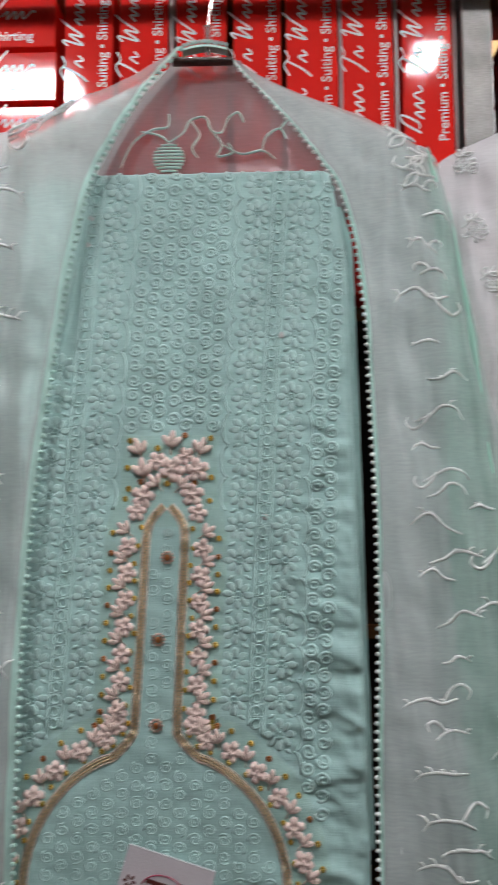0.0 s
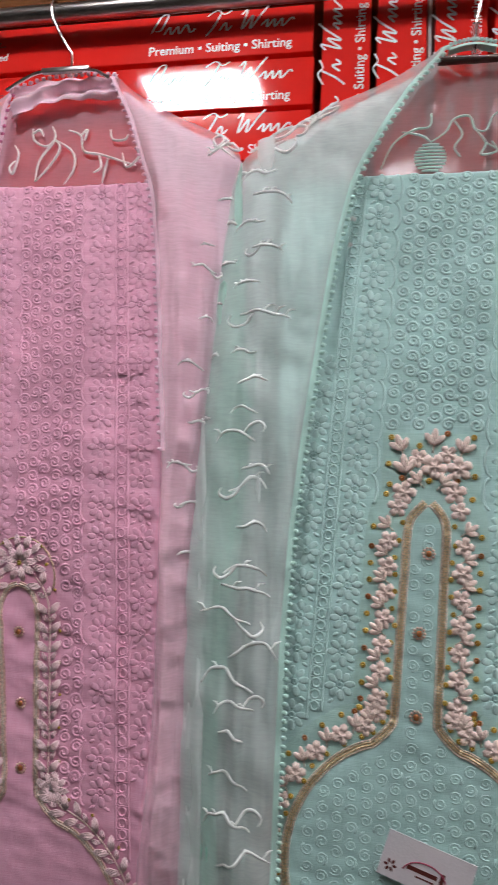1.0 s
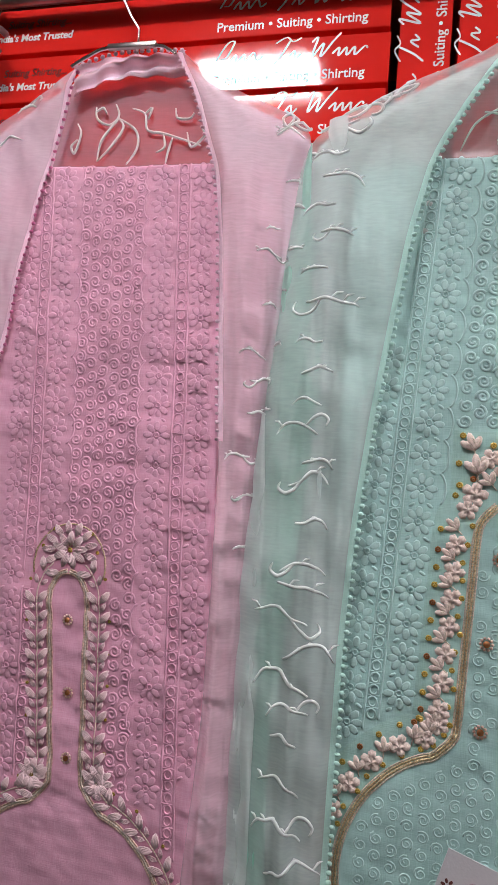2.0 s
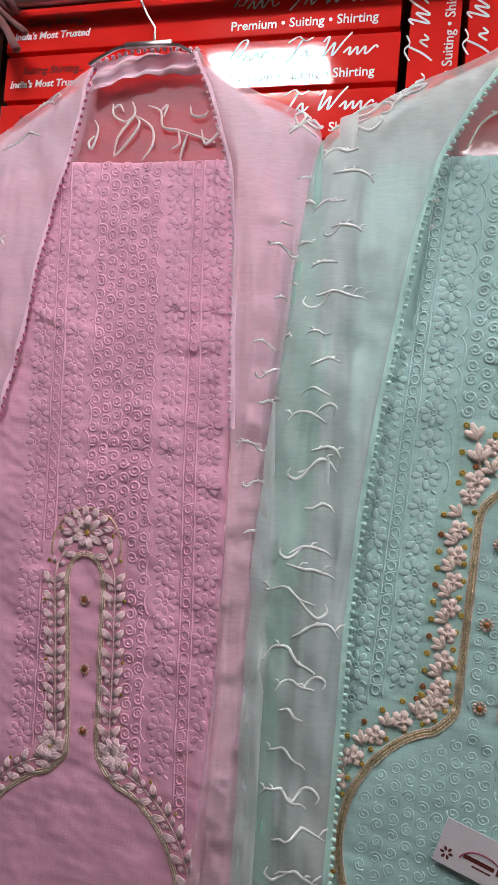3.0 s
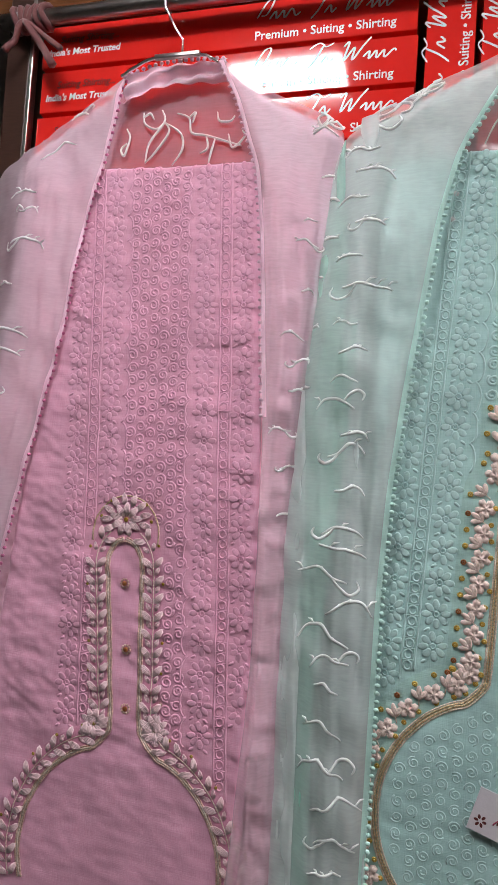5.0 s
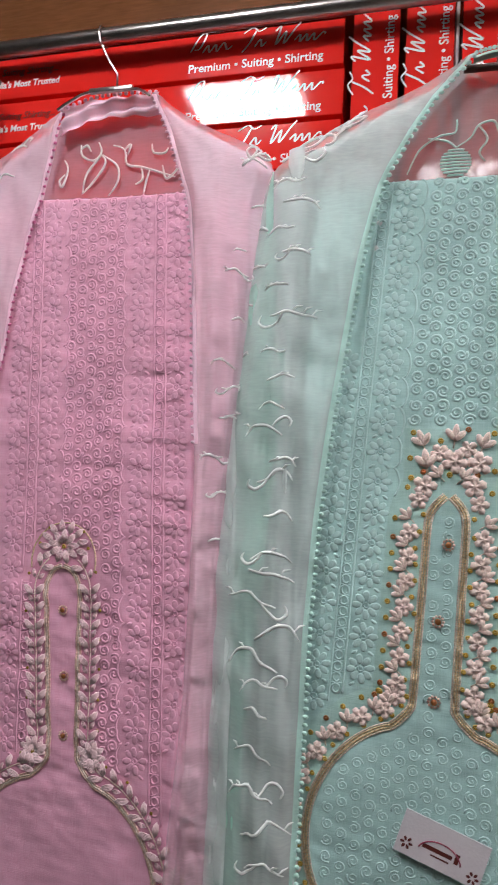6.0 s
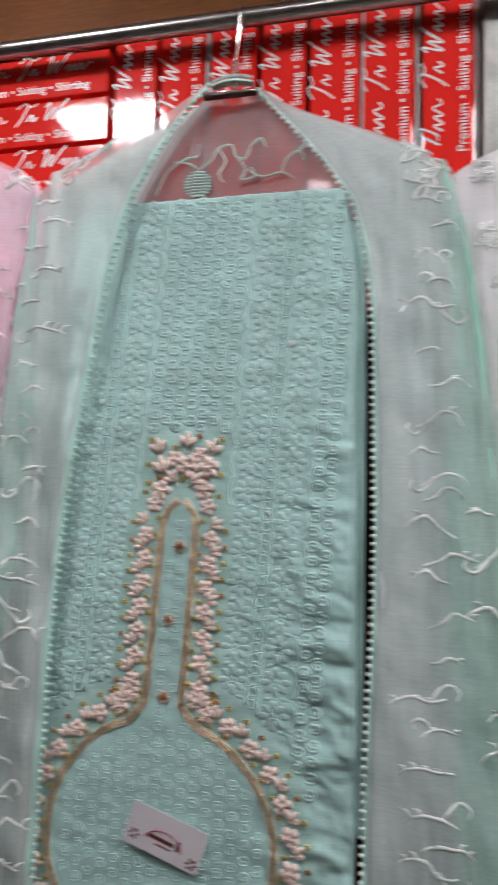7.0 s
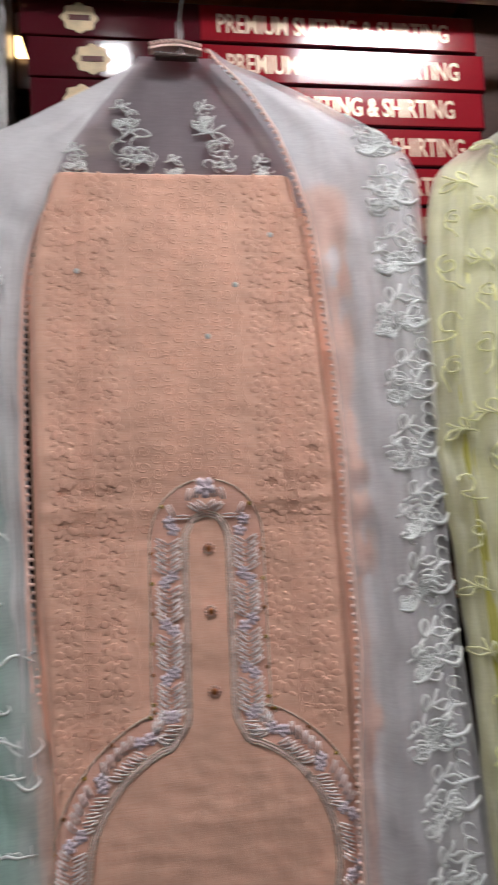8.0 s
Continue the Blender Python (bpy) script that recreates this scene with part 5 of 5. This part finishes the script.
for st in ([(-0.717, 1.840), (-0.714, 1.822), (-0.694, 1.812), (-0.681, 1.822)], [(-0.717, 1.832), (-0.706, 1.838), (-0.699, 1.828)], [(-0.686, 1.842), (-0.681, 1.822), (-0.704, 1.790), (-0.709, 1.758)],
           [(-0.681, 1.822), (-0.672, 1.806), (-0.690, 1.778), (-0.709, 1.758)], [(-0.681, 1.822), (-0.652, 1.802), (-0.648, 1.776), (-0.663, 1.752)], [(-0.660, 1.835), (-0.640, 1.826), (-0.634, 1.802), (-0.610, 1.796), (-0.580, 1.786), (-0.552, 1.776)],
           [(-0.640, 1.826), (-0.630, 1.834), (-0.634, 1.818)], [(-0.574, 1.796), (-0.566, 1.774), (-0.548, 1.790), (-0.552, 1.800)], [(-0.745, 1.816), (-0.738, 1.800), (-0.746, 1.772), (-0.752, 1.782), (-0.743, 1.792)],
           [(-0.594, 1.832), (-0.590, 1.818), (-0.572, 1.816), (-0.566, 1.824)], [(-0.610, 1.796), (-0.606, 1.776), (-0.618, 1.768)], [(-0.595, 1.790), (-0.600, 1.770), (-0.603, 1.752)]):
    tube(sh, [flat(x, z) for x, z in curl(st, 5)], 0.0015, 5, taper=lambda q: 0.7 + 0.6 * math.sin(math.pi * q))
part("cord_embroidery", sh, white_thread, stole, "white corded bouquet", kind="stuff")
# gathered neck of the stole over the bar
sh, vs, fs = Shape(), [], []
for j in range(13):
    for k in range(31):
        x = -0.748 + 0.168 * k / 30
        zt = 1.912 - 0.014 * ((x + 0.655) / 0.08) ** 2 * (1 if x < -0.655 else 0.35)
        z = zt - 0.034 * j / 12 - 0.010 * (1 - k / 30) * j / 12
        vs.append((x, 0.826 - 0.006 * math.sin(j * 0.9 + 2.2 * x / 0.1) - 0.003 * math.sin(k * 0.9), z))
for j in range(12):
    for k in range(30):
        a = j * 31 + k
        fs.append((a, a + 31, a + 32, a + 1))
sh.add(vs, fs)
part("gathered_neck", sh, pink_dense, stole, "gathered chiffon below the hanger")
sh = Shape()
for k in range(17):
    x = -0.745 + 0.160 * k / 16
    zt = 1.908 - 0.014 * ((x + 0.655) / 0.08) ** 2 * (1 if x < -0.655 else 0.35)
    blob(sh, stretch((x, 0.818, zt), 0.0036, 0.003, 0.0034), 4, 6)
part("bobble_edging", sh, pink_tape, stole, "row of tiny thread bobbles", kind="stuff")

# ================================================================ peach suit
c_il = knots((1.905, 0.503), (1.894, 0.495), (1.838, 0.449), (1.779, 0.403), (1.706, 0.369), (1.652, 0.343), (1.591, 0.329), (1.502, 0.323), (1.36, 0.323), (1.22, 0.326), (0.6, 0.35))
c_ol = knots((1.908, 0.499), (1.903, 0.49), (1.848, 0.39), (1.798, 0.302), (1.765, 0.212), (1.665, 0.222), (1.585, 0.236), (1.477, 0.252), (1.25, 0.275), (0.6, 0.30))
c_ir = knots((1.908, 0.569), (1.861, 0.62), (1.794, 0.664), (1.728, 0.687), (1.654, 0.705), (1.557, 0.714), (1.431, 0.724), (1.19, 0.724), (1.09, 0.726), (0.92, 0.712), (0.6, 0.70))
c_or = knots((1.911, 0.573), (1.892, 0.638), (1.844, 0.732), (1.786, 0.844), (1.748, 0.874), (1.5, 0.873), (1.334, 0.865), (1.185, 0.866), (1.04, 0.874), (0.9, 0.884), (0.6, 0.90))
hanger("chrome hook hanger with a dark clamp bar on the rail", 0.549, (0.506, 0.566, 1.902))
peach_panel = Panel(knots((1.73, 0.370), (1.65, 0.345), (1.591, 0.336), (1.22, 0.337), (1.09, 0.345), (0.96, 0.352), (0.6, 0.36)), knots((1.73, 0.686), (1.637, 0.705), (1.416, 0.716), (1.3, 0.722), (0.6, 0.722)), 1.732, 23, lambda x, z: 0.45,
                    crease=lambda x, z: 0.009 * max(0.0, min(1.0, (1.35 - z) / 0.10)) - 0.002 * math.exp(-((z - 1.283) / 0.010) ** 2) - 0.008 * max(0.0, min(1.0, (1.25 - z) / 0.35)))
kurta = thing("kurta_cloth", "peach embroidered cotton suit length, folded and hung", "suit cloth", "suit cloths", at=(0.53, 0.83, BOTTOM))
part("cloth", peach_panel.shape(90, 280), peach_cloth, kurta)
peach_key = Keyhole(0.546, 1.266, 0.541, 1.012, 0.0240, 0.538, 0.855, 0.144, False, (0.50, 0.595, 1.25, 1.315))
embroider(peach_panel, peach_key, kurta, peach_thread, dict(slant=lambda z: 0.0, ref=1.5, rows=[
    ("daisies", 0.372, 0), ("lace", 0.400, 0), ("daisies", 0.428, 0), ("scallops", 0.447, 1), ("spirals", 0.530, 0.135), ("scallops", 0.612, -1),
    ("daisies", 0.632, 0), ("lace", 0.660, 0), ("daisies", 0.688, 0)]), lambda z: 0.052, 0.0008, None, 5)
neck = patch(peach_key, peach_panel, cloth("peach_organza", (0.82, 0.47, 0.36), 1200.0), kurta, 0.048)
cords(peach_key, peach_panel, None, neck, ((silver, 0.0008, 0.0013), (blush, 0.0040, 0.0015), (silver, 0.0072, 0.0013)))
sh = Shape()
for side in (-1, 1):
    tube(sh, [(x, peach_panel.y(x, z) - 0.0012, z) for x, z, _, _ in peach_key.along(side, 0.004, 0.0485)], 0.0010, 5)
part("rim_cord", sh, silver, neck, "thin silver stitched rim")
for side in (-1, 1):
    for k, (x, z, n, tg) in enumerate(peach_key.along(side, 0.0082, 0.025, 0.002)):
        if k % 7 in (3, 4):
            set_on(LILAC_ROSETTE, "rosette", neck, peach_panel, x + (0.005 if k % 2 else -0.005) * math.cos(n), z, 0.3 * k, 0.66)
            continue
        for q in (-1, 1):
            nx, nz = math.cos(n) * q * 0.0085, math.sin(n) * q * 0.0085
            set_on(STITCH, "chevron_stitch", neck, peach_panel, x + nx, z + nz, math.pi / 2 - tg + q * side * 1.0 + math.pi, 1.5)
    for k, (x, z, n, tg) in enumerate(peach_key.along(side, 0.036, 0.046, 0.02)):
        set_on(COPPER if k % 2 else BEAD, "bead", neck, peach_panel, x, z, 0, 0.85)
set_on(LILAC_ROSETTE, "rosette", neck, peach_panel, 0.546, 1.303, 0.3, 1.1)
for x, z in ((0.547, 1.226), (0.546, 1.149), (0.545, 1.054)):
    set_on(BUTTON, "button", neck, peach_panel, x, z, 0, 1.1)
sh = Shape()
for x, z in ((0.395, 1.590), (0.652, 1.640), (0.56, 1.50), (0.60, 1.57)):
    blob(sh, stretch((x, peach_panel.y(x, z) - 0.001, z), 0.0038, 0.0007, 0.0038), 4, 10)
part("sequin", sh, sequin, kurta, "loose silver sequins", kind="stuff")
under = thing("folded_cloth", "plain peach cotton lining folded behind the embroidered length", "cloth", "under cloths", at=(0.6, 0.85, BOTTOM))
part("cloth", Panel(knots((1.73, 0.385), (1.6, 0.326), (0.6, 0.335)), knots((1.73, 0.778), (1.6, 0.768), (1.5, 0.764), (1.34, 0.766), (1.19, 0.772), (1.05, 0.770), (0.92, 0.762), (0.6, 0.745)), 1.730, 41, lambda x, z: 0.3 + 3.2 * max(0.0, min(1.0, (x - 0.722) / 0.03)), 0.016, thick=0.026, crease=lambda x, z: crinkle(x, z, 7.7, 0.012)).shape(80, 220), peach_lining, under)
stole = thing("stole", "sheer pale peach chiffon stole with white corded roses over the hanger", "stole", "stoles", at=(0.53, 0.83, 1.90))
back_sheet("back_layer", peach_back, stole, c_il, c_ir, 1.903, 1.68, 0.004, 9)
cl = Veil(c_il, c_ol, 1.902, 0.9, 0.032, 1.5, 0.005)
cr = Veil(c_ir, c_or, 1.906, 3.3, 0.0, 2.0, 0.006)
part("hanging_end", cl.shape(), peach_sheer, stole)
part("hanging_end", cr.shape(), peach_thin, stole)
part("rear_layer", Veil(c_il, c_ol, 1.900, 8.2, 0.045, 2.2, 0.005, 0.04, 1.0, 0.006).shape(30, 120), peach_dense, stole, "rear layer of the folded chiffon")
part("rear_layer", Veil(c_ir, c_or, 1.904, 9.1, 0.040, 2.6, 0.008, 0.04, 1.0, 0.006).shape(30, 120), peach_dense, stole, "rear layer of the folded chiffon")
peach_tape = cloth("peach_tape", (0.86, 0.62, 0.54), 1200.0)
neck_loop(0.500, 0.572, 1.903, 0.006, peach_tape, peach_tape, stole)
edging(cl, peach_tape, peach_tape, stole, 1.900, BOTTOM, 0.0098, 0.0029)
edging(cr, peach_tape, peach_tape, stole, 1.904, BOTTOM, 0.0098, 0.0029)


def rose(sh, x, z, size, place, rnd, r=0.0013):
    """A dense rose of small thread loops on a stem with two leaves."""
    for k in range(13):
        a, d = rnd.uniform(0, 6.28), size * rnd.uniform(0.05, 0.62)
        cx, cz, q = x + d * math.cos(a), z + d * math.sin(a) * 0.8, size * rnd.uniform(0.16, 0.30)
        b = rnd.uniform(0, 6.28)
        tube(sh, [place(cx + q * math.cos(b + t), cz + 0.8 * q * math.sin(b + t)) for t in [i * 0.62 for i in range(8)]], r, 4)
    work(sh, leaf_motif(0), x - size * 0.2, z + size * 0.8, size * 0.75, rnd.uniform(-0.4, 0.4), place, r)


sh, rnd = Shape(), random.Random(14)
z = 1.775
while z > 0.72:
    x = 0.824 + rnd.uniform(-0.006, 0.006)
    place = lambda x, zz: cr.near(x, zz, 0.0015)
    rose(sh, x, z, 0.042, place, rnd, 0.0017)
    rose(sh, x - 0.026, z - 0.012, 0.028, place, rnd, 0.0017)
    for dx, dz, up in ((0.040, 0.030, 0.012), (0.042, 0.006, -0.010), (-0.042, -0.020, -0.012)):
        tube(sh, [place(px, pz) for px, pz in curl([(x, z), (x + dx * 0.5, z + dz * 0.5 + up), (x + dx, z + dz)], 5)], 0.0022, 5, taper=lambda q: 0.6 + 0.7 * math.sin(math.pi * q))
    for k in range(3):
        q = z - 0.030 - 0.016 * k
        tube(sh, [place(0.848 + 0.008 * math.cos(a), q + 0.008 * math.sin(a)) for a in [0.7 * i for i in range(8)]], 0.0014, 4)
    z -= 0.088
for zz, xx in ((1.66, 0.268), (1.585, 0.285), (1.755, 0.262)):
    rose(sh, xx, zz, 0.022, lambda x, q: cl.near(x, q, 0.001), rnd)
part("cord_embroidery", sh, white_thread, stole, "white corded roses", kind="stuff")
sh = Shape()
for x, z, s in ((0.478, 1.757, 0.042), (0.588, 1.759, 0.042), (0.400, 1.742, 0.026), (0.650, 1.735, 0.022), (0.530, 1.735, 0.020)):
    rose(sh, x, z, s, flat, rnd)
    if s > 0.03:
        rose(sh, x - 0.014, z + 0.048, s * 0.6, flat, rnd)
part("cord_embroidery", sh, white_thread, stole, "white corded roses", kind="stuff")

# ================================================================ yellow suit, mostly out of view
y_il = knots((1.905, 1.13), (1.80, 1.07), (1.70, 1.03), (1.5, 0.99), (0.6, 0.99))
y_ol = knots((1.908, 1.125), (1.86, 1.08), (1.804, 1.003), (1.755, 0.912), (1.70, 0.893), (1.638, 0.884), (1.49, 0.869), (1.33, 0.865), (1.18, 0.878), (1.04, 0.884), (0.6, 0.886))
y_ir = knots((1.905, 1.19), (1.80, 1.25), (1.70, 1.29), (0.6, 1.31))
y_or = knots((1.908, 1.195), (1.86, 1.24), (1.80, 1.34), (1.755, 1.40), (0.6, 1.43))
hanger("chrome hook hanger with a dark clamp bar on the rail", 1.16, (1.125, 1.195, 1.905))
yellow_panel = Panel(knots((1.74, 1.01), (0.6, 0.98)), knots((1.74, 1.31), (0.6, 1.33)), 1.74, 27, lambda x, z: 1.0, 0.010)
kurta = thing("kurta_cloth", "plain pale yellow cotton suit length, folded and hung", "suit cloth", "suit cloths", at=(1.16, 0.83, BOTTOM))
part("cloth", yellow_panel.shape(40, 120), yellow_cloth, kurta)
stole = thing("stole", "sheer pale yellow chiffon stole with corded flowers over the hanger", "stole", "stoles", at=(1.16, 0.83, 1.90))
yl = Veil(y_il, y_ol, 1.903, 2.2, 0.012, 2.4, 0.007)
yr = Veil(y_ir, y_or, 1.903, 1.2, 0.012, 2.4, 0.007)
part("hanging_end", yl.shape(), yellow_sheer, stole)
part("hanging_end", yr.shape(30, 90), yellow_sheer, stole)
part("inner_fold", Veil(y_il, y_ol, 1.76, 4.4, 0.024, 2.0, 0.006, 0.10, 0.95).shape(20, 120), yellow_cloth, stole, "denser yellow layer beneath")
fold(knots((1.62, 0.914), (1.4, 0.908), (1.1, 0.922), (0.6, 0.935)), knots((1.62, 0.910), (1.4, 0.888), (1.1, 0.902), (0.6, 0.912)), 1.62, 3.1, 0.010, sheer("yellow_chiffon_folded", (0.72, 0.68, 0.20), 0.75), "deep yellow double pleat")
sh, rnd = Shape(), random.Random(19)
scatter(yl, sh, rnd, (0.45, 0.80), 1.80, 0.74, 0.07, 0.030, (leaf_motif, hook_motif, curl_motif), 0.0016)
part("cord_embroidery", sh, cloth("yellow_cord", (0.80, 0.80, 0.50), 1500.0), stole, "pale yellow corded flowers", kind="stuff")
